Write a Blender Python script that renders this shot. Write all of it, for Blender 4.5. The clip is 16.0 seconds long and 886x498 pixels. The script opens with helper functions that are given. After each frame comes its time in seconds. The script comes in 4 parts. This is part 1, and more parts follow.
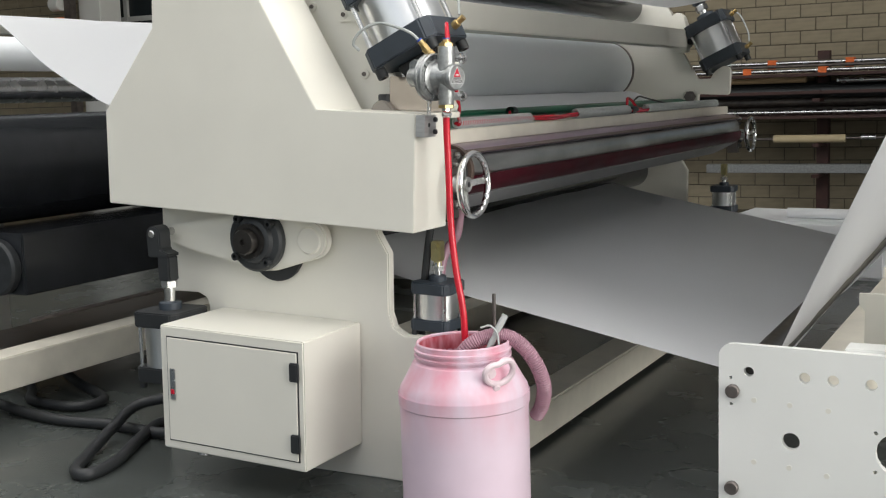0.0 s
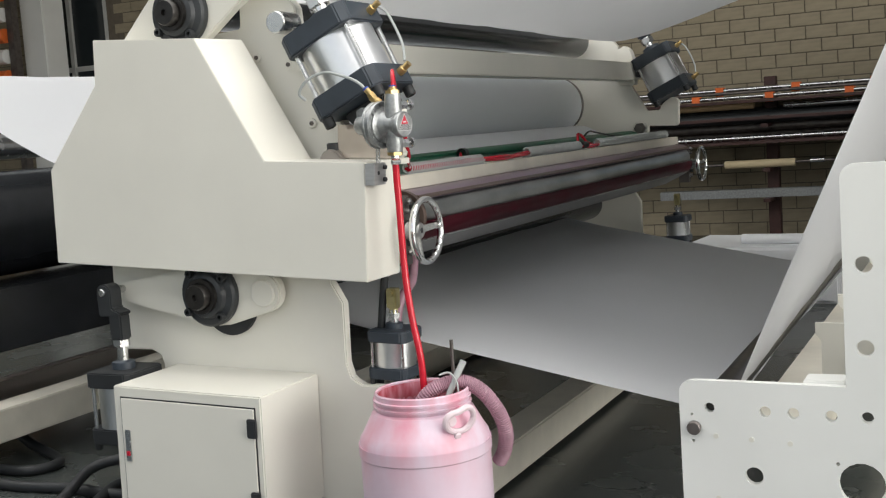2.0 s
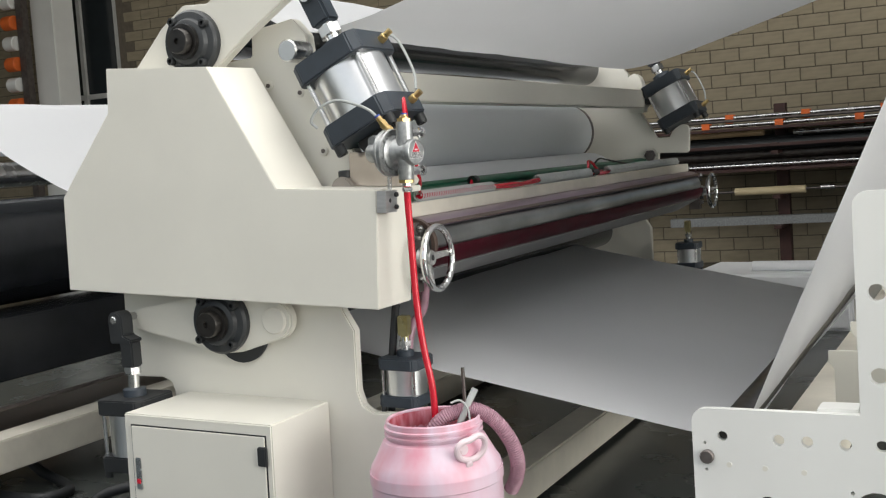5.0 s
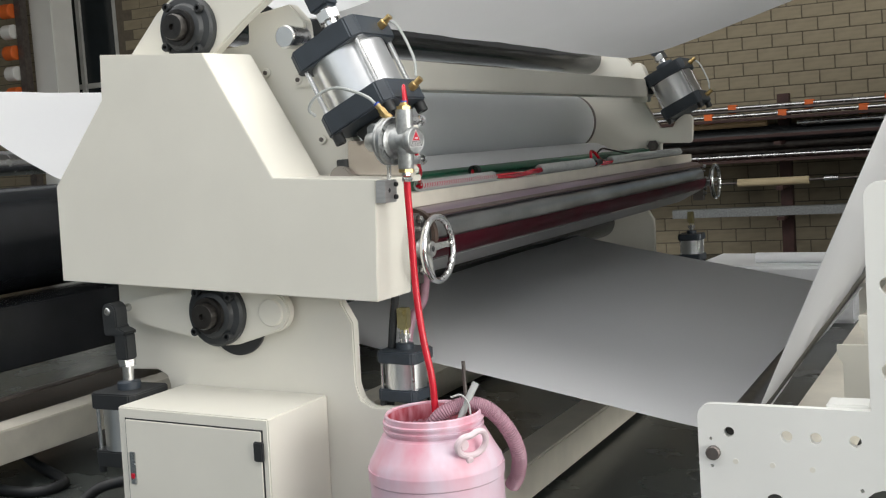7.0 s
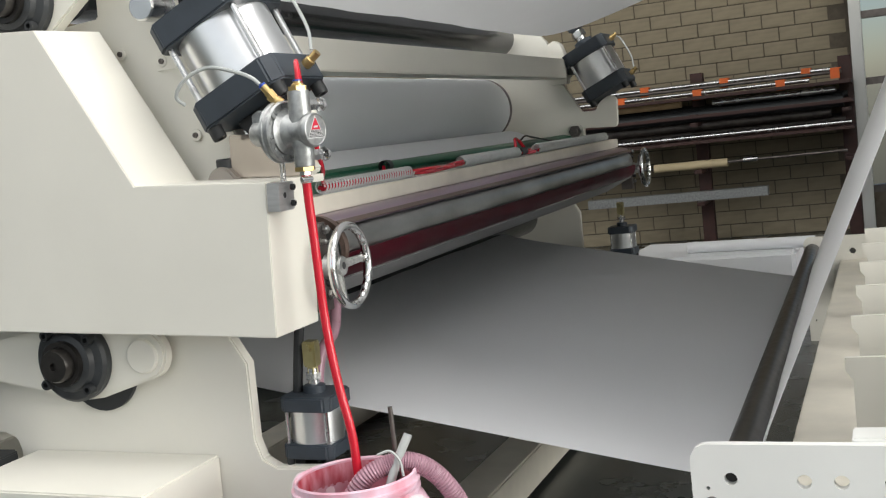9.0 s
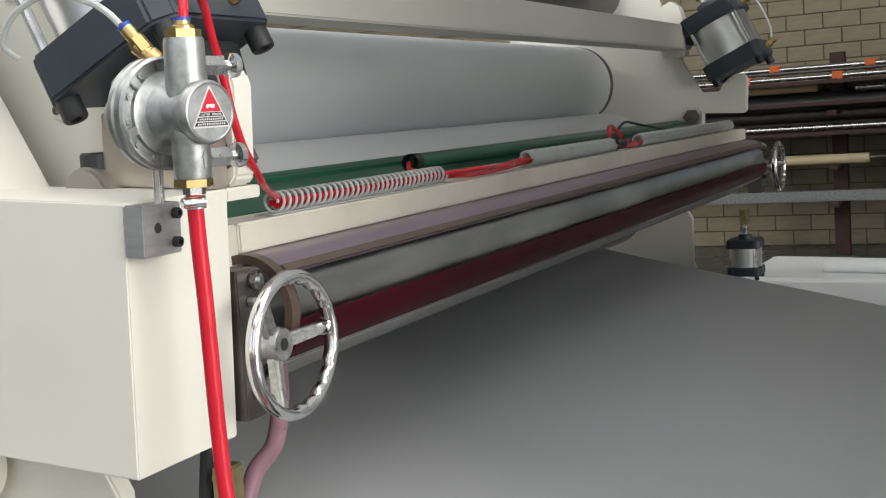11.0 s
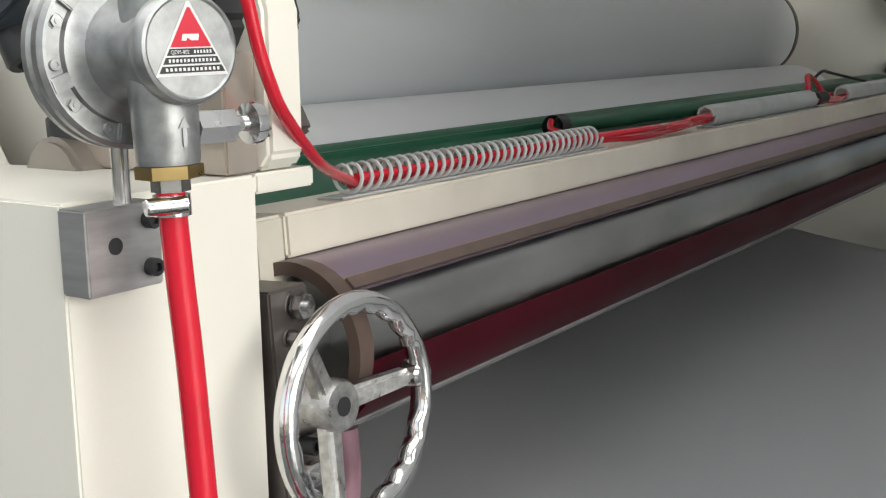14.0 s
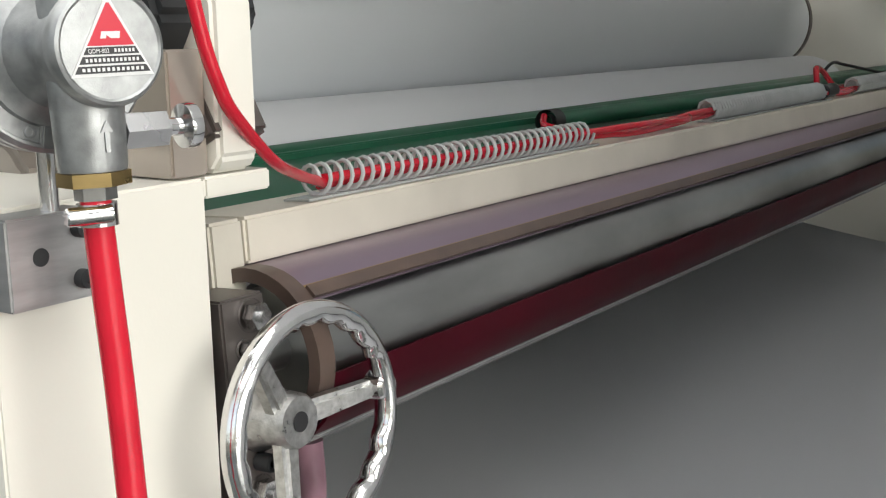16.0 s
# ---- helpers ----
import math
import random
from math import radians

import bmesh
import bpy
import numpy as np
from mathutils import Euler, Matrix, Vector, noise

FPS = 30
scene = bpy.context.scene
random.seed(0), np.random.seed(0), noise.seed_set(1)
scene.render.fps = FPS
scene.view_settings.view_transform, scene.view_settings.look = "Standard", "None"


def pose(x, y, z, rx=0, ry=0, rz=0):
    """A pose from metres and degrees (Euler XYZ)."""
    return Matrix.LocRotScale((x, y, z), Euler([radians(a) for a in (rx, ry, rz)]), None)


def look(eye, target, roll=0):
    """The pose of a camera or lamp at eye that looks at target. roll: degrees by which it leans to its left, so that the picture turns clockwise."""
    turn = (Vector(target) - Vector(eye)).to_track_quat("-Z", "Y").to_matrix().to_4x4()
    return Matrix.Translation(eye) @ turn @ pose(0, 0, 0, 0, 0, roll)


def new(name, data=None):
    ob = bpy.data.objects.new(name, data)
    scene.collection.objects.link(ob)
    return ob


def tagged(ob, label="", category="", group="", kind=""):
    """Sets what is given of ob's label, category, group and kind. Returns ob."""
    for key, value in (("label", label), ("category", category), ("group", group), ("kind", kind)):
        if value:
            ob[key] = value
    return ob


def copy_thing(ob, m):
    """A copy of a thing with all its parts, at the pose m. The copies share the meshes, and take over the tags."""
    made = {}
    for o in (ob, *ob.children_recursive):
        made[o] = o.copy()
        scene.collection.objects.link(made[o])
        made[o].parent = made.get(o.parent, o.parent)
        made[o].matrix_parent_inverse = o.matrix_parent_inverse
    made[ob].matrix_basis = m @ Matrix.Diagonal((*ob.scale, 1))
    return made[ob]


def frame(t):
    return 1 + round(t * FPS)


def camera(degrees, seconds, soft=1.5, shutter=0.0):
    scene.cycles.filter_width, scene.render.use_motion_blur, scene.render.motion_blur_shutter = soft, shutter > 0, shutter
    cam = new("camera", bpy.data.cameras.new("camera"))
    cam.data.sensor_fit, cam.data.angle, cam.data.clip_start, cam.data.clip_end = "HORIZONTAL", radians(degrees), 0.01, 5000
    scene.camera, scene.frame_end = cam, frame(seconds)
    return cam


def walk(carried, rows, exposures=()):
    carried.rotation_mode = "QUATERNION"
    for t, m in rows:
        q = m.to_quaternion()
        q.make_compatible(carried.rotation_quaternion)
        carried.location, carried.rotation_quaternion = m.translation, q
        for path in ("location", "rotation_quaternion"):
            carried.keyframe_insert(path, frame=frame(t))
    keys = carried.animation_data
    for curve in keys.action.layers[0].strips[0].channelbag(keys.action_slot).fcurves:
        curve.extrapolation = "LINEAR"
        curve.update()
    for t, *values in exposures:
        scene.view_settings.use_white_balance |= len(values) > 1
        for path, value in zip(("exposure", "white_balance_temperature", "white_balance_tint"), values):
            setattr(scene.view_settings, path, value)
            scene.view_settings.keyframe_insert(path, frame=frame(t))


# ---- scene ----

cam = camera(42.2, 16.0, 1.2)
PATH = [
    (0, (1.561, -2.765, 1.158), (0.623, -1.018, 0.895), -1.8),
    (0.5, (1.558, -2.758, 1.168), (0.644, -0.999, 0.904), -1.9),
    (1, (1.557, -2.744, 1.172), (0.65, -0.978, 0.927), -2.8),
    (1.5, (1.562, -2.735, 1.184), (0.673, -0.957, 0.96), -3.4),
    (2, (1.565, -2.732, 1.188), (0.688, -0.946, 0.981), -4.0),
    (2.5, (1.564, -2.733, 1.191), (0.693, -0.943, 0.995), -4.3),
    (3, (1.562, -2.737, 1.194), (0.686, -0.948, 1.011), -4.3),
    (3.5, (1.56, -2.74, 1.197), (0.677, -0.953, 1.029), -4.3),
    (4, (1.561, -2.737, 1.195), (0.67, -0.954, 1.036), -4.2),
    (6.5, (1.545, -2.722, 1.188), (0.658, -0.937, 1.026), -3.8),
    (7, (1.528, -2.672, 1.186), (0.637, -0.89, 1.01), -3.9),
    (7.5, (1.488, -2.575, 1.174), (0.606, -0.791, 0.98), -4.0),
    (8, (1.363, -2.454, 1.169), (0.503, -0.659, 0.974), -4.8),
    (8.5, (1.251, -2.314, 1.169), (0.48, -0.477, 0.991), -6.0),
    (8.8, (1.221, -2.198, 1.161), (0.488, -0.344, 0.972), -6.4),
    (9, (1.218, -2.099, 1.166), (0.482, -0.249, 0.972), -6.4),
    (9.2, (1.224, -1.979, 1.178), (0.468, -0.14, 0.97), -6.3),
    (11.3, (0.829, -0.861, 1.187), (-0.104, 0.895, 0.969), -4.1),
    (11.5, (0.763, -0.765, 1.195), (-0.191, 0.98, 0.99), -4.2),
    (12, (0.66, -0.586, 1.195), (-0.324, 1.144, 0.996), -4.6),
    (12.5, (0.651, -0.513, 1.195), (-0.406, 1.171, 0.984), -3.9),
    (13, (0.659, -0.504, 1.19), (-0.443, 1.149, 0.96), -3.8),
    (13.5, (0.655, -0.5, 1.178), (-0.46, 1.14, 0.919), -3.9),
    (14, (0.659, -0.497, 1.177), (-0.461, 1.135, 0.89), -3.9),
    (14.5, (0.658, -0.495, 1.179), (-0.472, 1.129, 0.885), -4.0),
    (15, (0.657, -0.491, 1.177), (-0.475, 1.131, 0.883), -4.1),
    (15.5, (0.659, -0.485, 1.179), (-0.467, 1.142, 0.882), -4.1),
    (16, (0.668, -0.426, 1.18), (-0.48, 1.184, 0.878), -4.0),
]
walk(cam, [(t, look(eye, target, roll)) for t, eye, target, roll in PATH], [(0.0, 0.0), (7.5, 0.03), (9.0, 0.14), (11.8, 0.2), (16.0, 0.22)])

# ---- light ----
world = bpy.data.worlds.new("world")
scene.world = world
world.use_nodes = True
sky = world.node_tree.nodes.new("ShaderNodeTexSky")
sky.sky_type, sky.sun_disc = "NISHITA", False
sky.sun_elevation, sky.sun_rotation = radians(50), radians(120)
world.node_tree.links.new(sky.outputs[0], world.node_tree.nodes["Background"].inputs[0])
world.node_tree.nodes["Background"].inputs[1].default_value = 0.07
scene.view_settings.exposure = 0.0


def window_light(name, eye, target, wide, high, watts, colour=(0.985, 0.965, 0.905)):
    data = bpy.data.lights.new(name, "AREA")
    data.shape, data.size, data.size_y, data.energy, data.color = "RECTANGLE", wide, high, watts, colour
    ob = new(name, data)
    ob.matrix_world = look(eye, target)
    return ob


# ---- materials ----
def mat(name, colour, rough=0.5, metal=0.0, vary=0.12, scale=6.0, bump=0.05, fine=120.0, spec=0.5, stretch=(1, 1, 1)):
    m = bpy.data.materials.new(name)
    m.use_nodes = True
    n, l = m.node_tree.nodes, m.node_tree.links
    b = n["Principled BSDF"]
    b.inputs["Roughness"].default_value, b.inputs["Metallic"].default_value = rough, metal
    b.inputs["Specular IOR Level"].default_value = spec
    tc, mp = n.new("ShaderNodeTexCoord"), n.new("ShaderNodeMapping")
    mp.inputs["Scale"].default_value = stretch
    l.new(tc.outputs["Object"], mp.inputs[0])
    big, small = n.new("ShaderNodeTexNoise"), n.new("ShaderNodeTexNoise")
    big.inputs["Scale"].default_value, big.inputs["Detail"].default_value = scale, 5
    small.inputs["Scale"].default_value, small.inputs["Detail"].default_value = fine, 3
    l.new(mp.outputs[0], big.inputs[0]), l.new(mp.outputs[0], small.inputs[0])
    ramp = n.new("ShaderNodeValToRGB")
    e = ramp.color_ramp.elements
    e[0].position, e[1].position = 0.3, 0.7
    e[0].color = (*[c * (1 - vary) for c in colour], 1)
    e[1].color = (*[min(1, c * (1 + vary * 0.5)) for c in colour], 1)
    l.new(big.outputs[0], ramp.inputs[0])
    l.new(ramp.outputs[0], b.inputs["Base Color"])
    mr = n.new("ShaderNodeMapRange")
    mr.inputs[3].default_value, mr.inputs[4].default_value = max(0.02, rough - 0.1), min(1, rough + 0.12)
    l.new(big.outputs[0], mr.inputs[0]), l.new(mr.outputs[0], b.inputs["Roughness"])
    bp = n.new("ShaderNodeBump")
    bp.inputs["Strength"].default_value, bp.inputs["Distance"].default_value = bump, 0.002
    l.new(small.outputs[0], bp.inputs["Height"]), l.new(bp.outputs[0], b.inputs["Normal"])
    return m


CREAM = mat("cream_paint", (0.74, 0.72, 0.65), 0.42, vary=0.05, scale=3, bump=0.04, fine=300)
SCUFFED = mat("scuffed_cream_paint", (0.70, 0.655, 0.565), 0.5, vary=0.12, scale=7, bump=0.08)
CREAM_DULL = mat("cream_primer", (0.70, 0.66, 0.57), 0.5, vary=0.1, scale=9, bump=0.06)
WHITE = mat("white_paint", (0.80, 0.80, 0.77), 0.45, vary=0.05, scale=3)
DARK = mat("black_anodised", (0.035, 0.045, 0.058), 0.45, vary=0.2, scale=20)
BLACK = mat("black_rubber", (0.022, 0.024, 0.026), 0.5, vary=0.25, scale=12)
GLOSSBLACK = mat("black_roller_rubber", (0.03, 0.033, 0.038), 0.16, vary=0.2, scale=5)
CASTBLACK = mat("black_cast_iron", (0.03, 0.033, 0.036), 0.4, vary=0.3, scale=30, bump=0.3)
ALU = mat("aluminium_barrel", (0.78, 0.79, 0.80), 0.32, 1.0, vary=0.1, scale=10)
CAST = mat("cast_aluminium", (0.40, 0.41, 0.41), 0.40, 0.85, vary=0.28, scale=70, bump=0.08, fine=900)
BLUE = mat("blue_plastic", (0.02, 0.07, 0.42), 0.35)
TRAYGREY = mat("galvanised_sheet", (0.30, 0.30, 0.30), 0.5, 0.3, vary=0.15, scale=6)
SLIDE = mat("machined_beige_face", (0.52, 0.46, 0.40), 0.16, 0.6, vary=0.1, scale=12)
RAWALU = mat("sawn_aluminium", (0.50, 0.50, 0.50), 0.45, 0.9, vary=0.2, scale=18, stretch=(1, 1, 6))
CASTBRIGHT = mat("polished_casting", (0.60, 0.60, 0.59), 0.3, 1.0, vary=0.3, scale=120, bump=0.4, fine=420)
STEEL = mat("bright_steel", (0.62, 0.62, 0.62), 0.25, 1.0, vary=0.15, scale=15)
CHROME = mat("chrome", (0.76, 0.76, 0.76), 0.13, 1.0, vary=0.12, scale=30, bump=0.25, fine=70)
ROLLCHROME = mat("ground_steel_roll", (0.50, 0.51, 0.505), 0.36, 1.0, vary=0.35, scale=9, bump=0.1, stretch=(1, 0.35, 1))
DARKSTEEL = mat("dark_steel", (0.17, 0.15, 0.14), 0.42, 0.7, vary=0.3, scale=20)
BRASS = mat("brass", (0.62, 0.45, 0.20), 0.3, 1.0, vary=0.15, scale=40)
PASSIVATED = mat("yellow_zinc", (0.48, 0.42, 0.22), 0.35, 0.9, vary=0.2, scale=30)
OILSTEEL = mat("oiled_dark_steel", (0.06, 0.056, 0.053), 0.32, 0.8, vary=0.25, scale=30)
EAR = mat("pale_pink_plastic", (0.76, 0.62, 0.66), 0.4, vary=0.1, scale=9)
REDHOSE = mat("red_hose", (0.55, 0.012, 0.03), 0.22, vary=0.1, scale=20, bump=0.02)
REDPLATE = mat("wine_red_sheet", (0.05, 0.0025, 0.008), 0.45, vary=0.3, scale=6, spec=0.12)
PURPLE = mat("oxidised_sheet", (0.29, 0.22, 0.285), 0.34, 0.6, vary=0.15, scale=5, stretch=(1, 0.2, 1))
BROWNEDGE = mat("brown_edge", (0.10, 0.068, 0.055), 0.42, vary=0.3, scale=30)
GREEN = mat("green_paint", (0.012, 0.105, 0.055), 0.38, vary=0.2, scale=8)
PAPER = mat("white_paper_web", (0.81, 0.82, 0.84), 0.6, vary=0.03, scale=2, bump=0.03, fine=60, stretch=(1, 0.15, 1))
GREYROLL = mat("paper_wrapped_roll", (0.79, 0.82, 0.845), 0.55, vary=0.05, scale=3, stretch=(1, 0.2, 1))
PINK = mat("pink_stained_plastic", (0.74, 0.56, 0.64), 0.4, vary=0.2, scale=4.5, bump=0.05)
PINKIN = mat("red_stained_plastic", (0.62, 0.12, 0.16), 0.4, vary=0.6, scale=14)
SUCTION = mat("pink_braided_hose", (0.36, 0.20, 0.25), 0.3, vary=0.2, scale=30)
CLEAR = mat("clear_tube", (0.45, 0.47, 0.46), 0.15, vary=0.1, scale=20)
REDGLOSS = mat("red_label", (0.52, 0.008, 0.03), 0.35, vary=0.05)
INK = mat("black_ink", (0.02, 0.02, 0.022), 0.4, vary=0.05)
LABEL = mat("white_label", (0.62, 0.62, 0.62), 0.4, vary=0.04)
ORANGE = mat("orange_tape", (0.80, 0.16, 0.03), 0.6, vary=0.15, scale=12)
FLOOR = mat("painted_concrete", (0.07, 0.078, 0.074), 0.25, vary=0.22, scale=3.0, bump=0.12, fine=30)
BRICK = mat("tan_brick", (0.33, 0.28, 0.195), 0.8, vary=0.18, scale=5, bump=0.5, fine=60, stretch=(1, 1, 4))
MORTAR = mat("grey_mortar", (0.15, 0.125, 0.095), 0.9, vary=0.2, scale=20)
RUST = mat("red_oxide_steel", (0.055, 0.022, 0.018), 0.6, vary=0.3, scale=14)
CARD = mat("cardboard_tube", (0.42, 0.30, 0.17), 0.7, vary=0.2, scale=10)
GLASS = mat("dark_glass", (0.02, 0.025, 0.028), 0.08, vary=0.1)
PLASTER = mat("hall_plaster", (0.34, 0.33, 0.30), 0.8, vary=0.1, scale=1)
ROOF = mat("roof_sheet", (0.28, 0.285, 0.29), 0.6, vary=0.1, scale=1)
SHOPFRAME = mat("window_frame_grey", (0.5, 0.5, 0.48), 0.5)


def let_light_through(m, share, colour):
    """Paper: a share of the light comes through from the other side."""
    n, l = m.node_tree.nodes, m.node_tree.links
    t, mix = n.new("ShaderNodeBsdfTranslucent"), n.new("ShaderNodeMixShader")
    t.inputs[0].default_value, mix.inputs[0].default_value = (*colour, 1), share
    l.new(n["Principled BSDF"].outputs[0], mix.inputs[1]), l.new(t.outputs[0], mix.inputs[2])
    l.new(mix.outputs[0], n["Material Output"].inputs[0])


WEB = mat("thin_white_paper", (0.76, 0.77, 0.79), 0.6, vary=0.03, scale=2, bump=0.03, fine=60, stretch=(1, 0.15, 1))
let_light_through(WEB, 0.48, (0.80, 0.80, 0.80))


def stained(name, base, stain, low, high, patch):
    """Plastic stained from the top down, in patches and runs."""
    m = mat(name, base, 0.38, vary=0.08, scale=5, bump=0.04)
    n, l = m.node_tree.nodes, m.node_tree.links
    b = n["Principled BSDF"]
    old = b.inputs["Base Color"].links[0].from_socket
    tc, sep = n.new("ShaderNodeTexCoord"), n.new("ShaderNodeSeparateXYZ")
    l.new(tc.outputs["Object"], sep.inputs[0])
    mr = n.new("ShaderNodeMapRange")
    mr.inputs[1].default_value, mr.inputs[2].default_value = low, high
    l.new(sep.outputs[2], mr.inputs[0])
    mp, no = n.new("ShaderNodeMapping"), n.new("ShaderNodeTexNoise")
    mp.inputs["Scale"].default_value = (1, 1, 0.3)
    no.inputs["Scale"].default_value, no.inputs["Detail"].default_value = patch, 6
    l.new(tc.outputs["Object"], mp.inputs[0]), l.new(mp.outputs[0], no.inputs[0])
    mul = n.new("ShaderNodeMath")
    mul.operation = "MULTIPLY"
    cr = n.new("ShaderNodeValToRGB")
    cr.color_ramp.elements[0].position, cr.color_ramp.elements[1].position = 0.35, 0.72
    l.new(no.outputs[0], cr.inputs[0])
    l.new(mr.outputs[0], mul.inputs[0]), l.new(cr.outputs[0], mul.inputs[1])
    mix = n.new("ShaderNodeMix")
    mix.data_type = "RGBA"
    l.new(mul.outputs[0], mix.inputs["Factor"]), l.new(old, mix.inputs["A"])
    mix.inputs["B"].default_value = (*stain, 1)
    l.new(mix.outputs["Result"], b.inputs["Base Color"])
    return m


NECK = stained("red_splashed_plastic", (0.66, 0.30, 0.36), (0.42, 0.012, 0.03), 0.38, 0.43, 45)
DRUM = stained("stained_drum_plastic", (0.72, 0.575, 0.67), (0.66, 0.20, 0.27), 0.22, 0.48, 13)


# ---- mesh helpers ----
def link(name, bm, material, parent=None, label="", xf=None, sharp=32):
    """One mesh object from a bmesh, smooth but for its sharp edges."""
    if xf is not None:
        bm.transform(xf)
    bmesh.ops.recalc_face_normals(bm, faces=bm.faces)
    for f in bm.faces:
        f.smooth = True
    for e in bm.edges:
        e.smooth = len(e.link_faces) == 2 and e.calc_face_angle(0) < radians(sharp)
    me = bpy.data.meshes.new(name)
    bm.to_mesh(me)
    bm.free()
    me.materials.append(material)
    ob = new(name, me)
    if parent is not None:
        ob.parent = parent
    if label:
        ob["label"] = label
    return ob


part = link


def thing(name, label, category, m=None, group="", kind=""):
    ob = new(name)
    ob.empty_display_size = 0.05
    if m is not None:
        ob.matrix_world = m
    return tagged(ob, label, category, group, kind)


def bevel(bm, w, seg=2):
    if w:
        es = [e for e in bm.edges if len(e.link_faces) == 2 and e.calc_face_angle(0) > radians(35)]
        bmesh.ops.bevel(bm, geom=es, offset=w, segments=seg, affect="EDGES", clamp_overlap=True)
    return bm


def box(lo, hi, w=0.003, bm=None):
    own = bmesh.new()
    r = bmesh.ops.create_cube(own, size=1)
    for v in r["verts"]:
        v.co = [lo[i] + (v.co[i] + 0.5) * (hi[i] - lo[i]) for i in range(3)]
    bevel(own, w)
    return merge(bm, own)


def merge(bm, own):
    if bm is None:
        return own
    me = bpy.data.meshes.new("tmp")
    own.to_mesh(me)
    own.free()
    bm.from_mesh(me)
    bpy.data.meshes.remove(me)
    return bm


def ring(cx, cz, r, n=20, a0=0.0):
    return [(cx + r * math.cos(a0 + math.tau * i / n), cz + r * math.sin(a0 + math.tau * i / n)) for i in range(n)]


def plate(outer, a, b, holes=(), w=0.002, axis="y", bm=None):
    """A flat plate: outline in x, z (or y, z for axis x; x, y for axis z) with holes, from a to b along the axis."""
    own = bmesh.new()
    put = {"y": lambda p: (p[0], a, p[1]), "x": lambda p: (a, p[0], p[1]), "z": lambda p: (p[0], p[1], a)}[axis]
    if holes:
        edges = []
        for loop in (outer, *holes):
            vs = [own.verts.new(put(p)) for p in loop]
            edges += [own.edges.new((vs[i], vs[(i + 1) % len(vs)])) for i in range(len(vs))]
        bmesh.ops.triangle_fill(own, use_beauty=True, use_dissolve=False, edges=edges)
    else:
        own.faces.new([own.verts.new(put(p)) for p in outer])
    r = bmesh.ops.extrude_face_region(own, geom=list(own.faces))
    d = {"y": (0, b - a, 0), "x": (b - a, 0, 0), "z": (0, 0, b - a)}[axis]
    bmesh.ops.translate(own, verts=[g for g in r["geom"] if isinstance(g, bmesh.types.BMVert)], vec=d)
    bmesh.ops.recalc_face_normals(own, faces=own.faces)
    if not holes:
        bevel(own, w)
    return merge(bm, own)


def lathe(profile, origin, axis=(0, 0, 1), n=32, bm=None):
    """Turn a profile of (radius, height) about an axis through origin."""
    own = bmesh.new()
    m = Matrix.Translation(origin) @ Vector(axis).to_track_quat("Z", "Y").to_matrix().to_4x4()
    loops = []
    for r, h in profile:
        if r < 1e-6:
            loops.append([own.verts.new(m @ Vector((0, 0, h)))] * n)
        else:
            loops.append([own.verts.new(m @ Vector((r * math.cos(math.tau * i / n), r * math.sin(math.tau * i / n), h))) for i in range(n)])
    for p, q in zip(loops, loops[1:]):
        for i in range(n):
            j = (i + 1) % n
            vs = list(dict.fromkeys((p[i], p[j], q[j], q[i])))
            if len(vs) > 2:
                own.faces.new(vs)
    return merge(bm, own)


def rod(p, q, r, n=20, w=0.0, bm=None):
    p, q = Vector(p), Vector(q)
    d = (q - p).length
    prof = [(0, 0), (r - w, 0), (r, w), (r, d - w), (r - w, d), (0, d)] if w else [(0, 0), (r, 0), (r, d), (0, d)]
    return lathe(prof, p, q - p, n, bm)


def spline(pts, steps=8):
    pts = [Vector(p) for p in pts]
    ps = [2 * pts[0] - pts[1], *pts, 2 * pts[-1] - pts[-2]]
    out = []
    for i in range(1, len(ps) - 2):
        a, b, c, d = ps[i - 1:i + 3]
        for k in range(steps):
            t = k / steps
            out.append(0.5 * (2 * b + (c - a) * t + (2 * a - 5 * b + 4 * c - d) * t * t + (3 * b - a - 3 * c + d) * t ** 3))
    return out + [pts[-1]]


def tube(pts, r, n=10, steps=8, smooth=True, hollow=0.0, bm=None):
    """A round tube along points; hollow shows an open end of that inner radius."""
    own = bmesh.new()
    line = spline(pts, steps) if smooth else [Vector(p) for p in pts]
    up = Vector((0.13, 0.31, 0.94))
    loops = []
    for i, p in enumerate(line):
        d = (line[min(i + 1, len(line) - 1)] - line[max(i - 1, 0)]).normalized()
        side = d.cross(up).normalized()
        up = side.cross(d).normalized()
        rr = r(i / (len(line) - 1)) if callable(r) else r
        loops.append([own.verts.new(p + rr * (math.cos(math.tau * k / n) * side + math.sin(math.tau * k / n) * up)) for k in range(n)])
    for p, q in zip(loops, loops[1:]):
        for k in range(n):
            own.faces.new((p[k], p[(k + 1) % n], q[(k + 1) % n], q[k]))
    for loop, c, nxt in ((loops[0], line[0], line[1]), (loops[-1], line[-1], line[-2])):
        if hollow:
            f = hollow
            inner = [own.verts.new(c + (v.co - c) * f) for v in loop]
            deep = [own.verts.new(v.co + (nxt - c).normalized() * 0.02) for v in inner]
            for k in range(n):
                j = (k + 1) % n
                own.faces.new((loop[k], loop[j], inner[j], inner[k]))
                own.faces.new((inner[k], inner[j], deep[j], deep[k]))
            own.faces.new(deep)
        else:
            own.faces.new(loop)
    return merge(bm, own)


def hexnut(p, q, r, bm=None):
    return rod(p, q, r, 6, 0.0, bm)


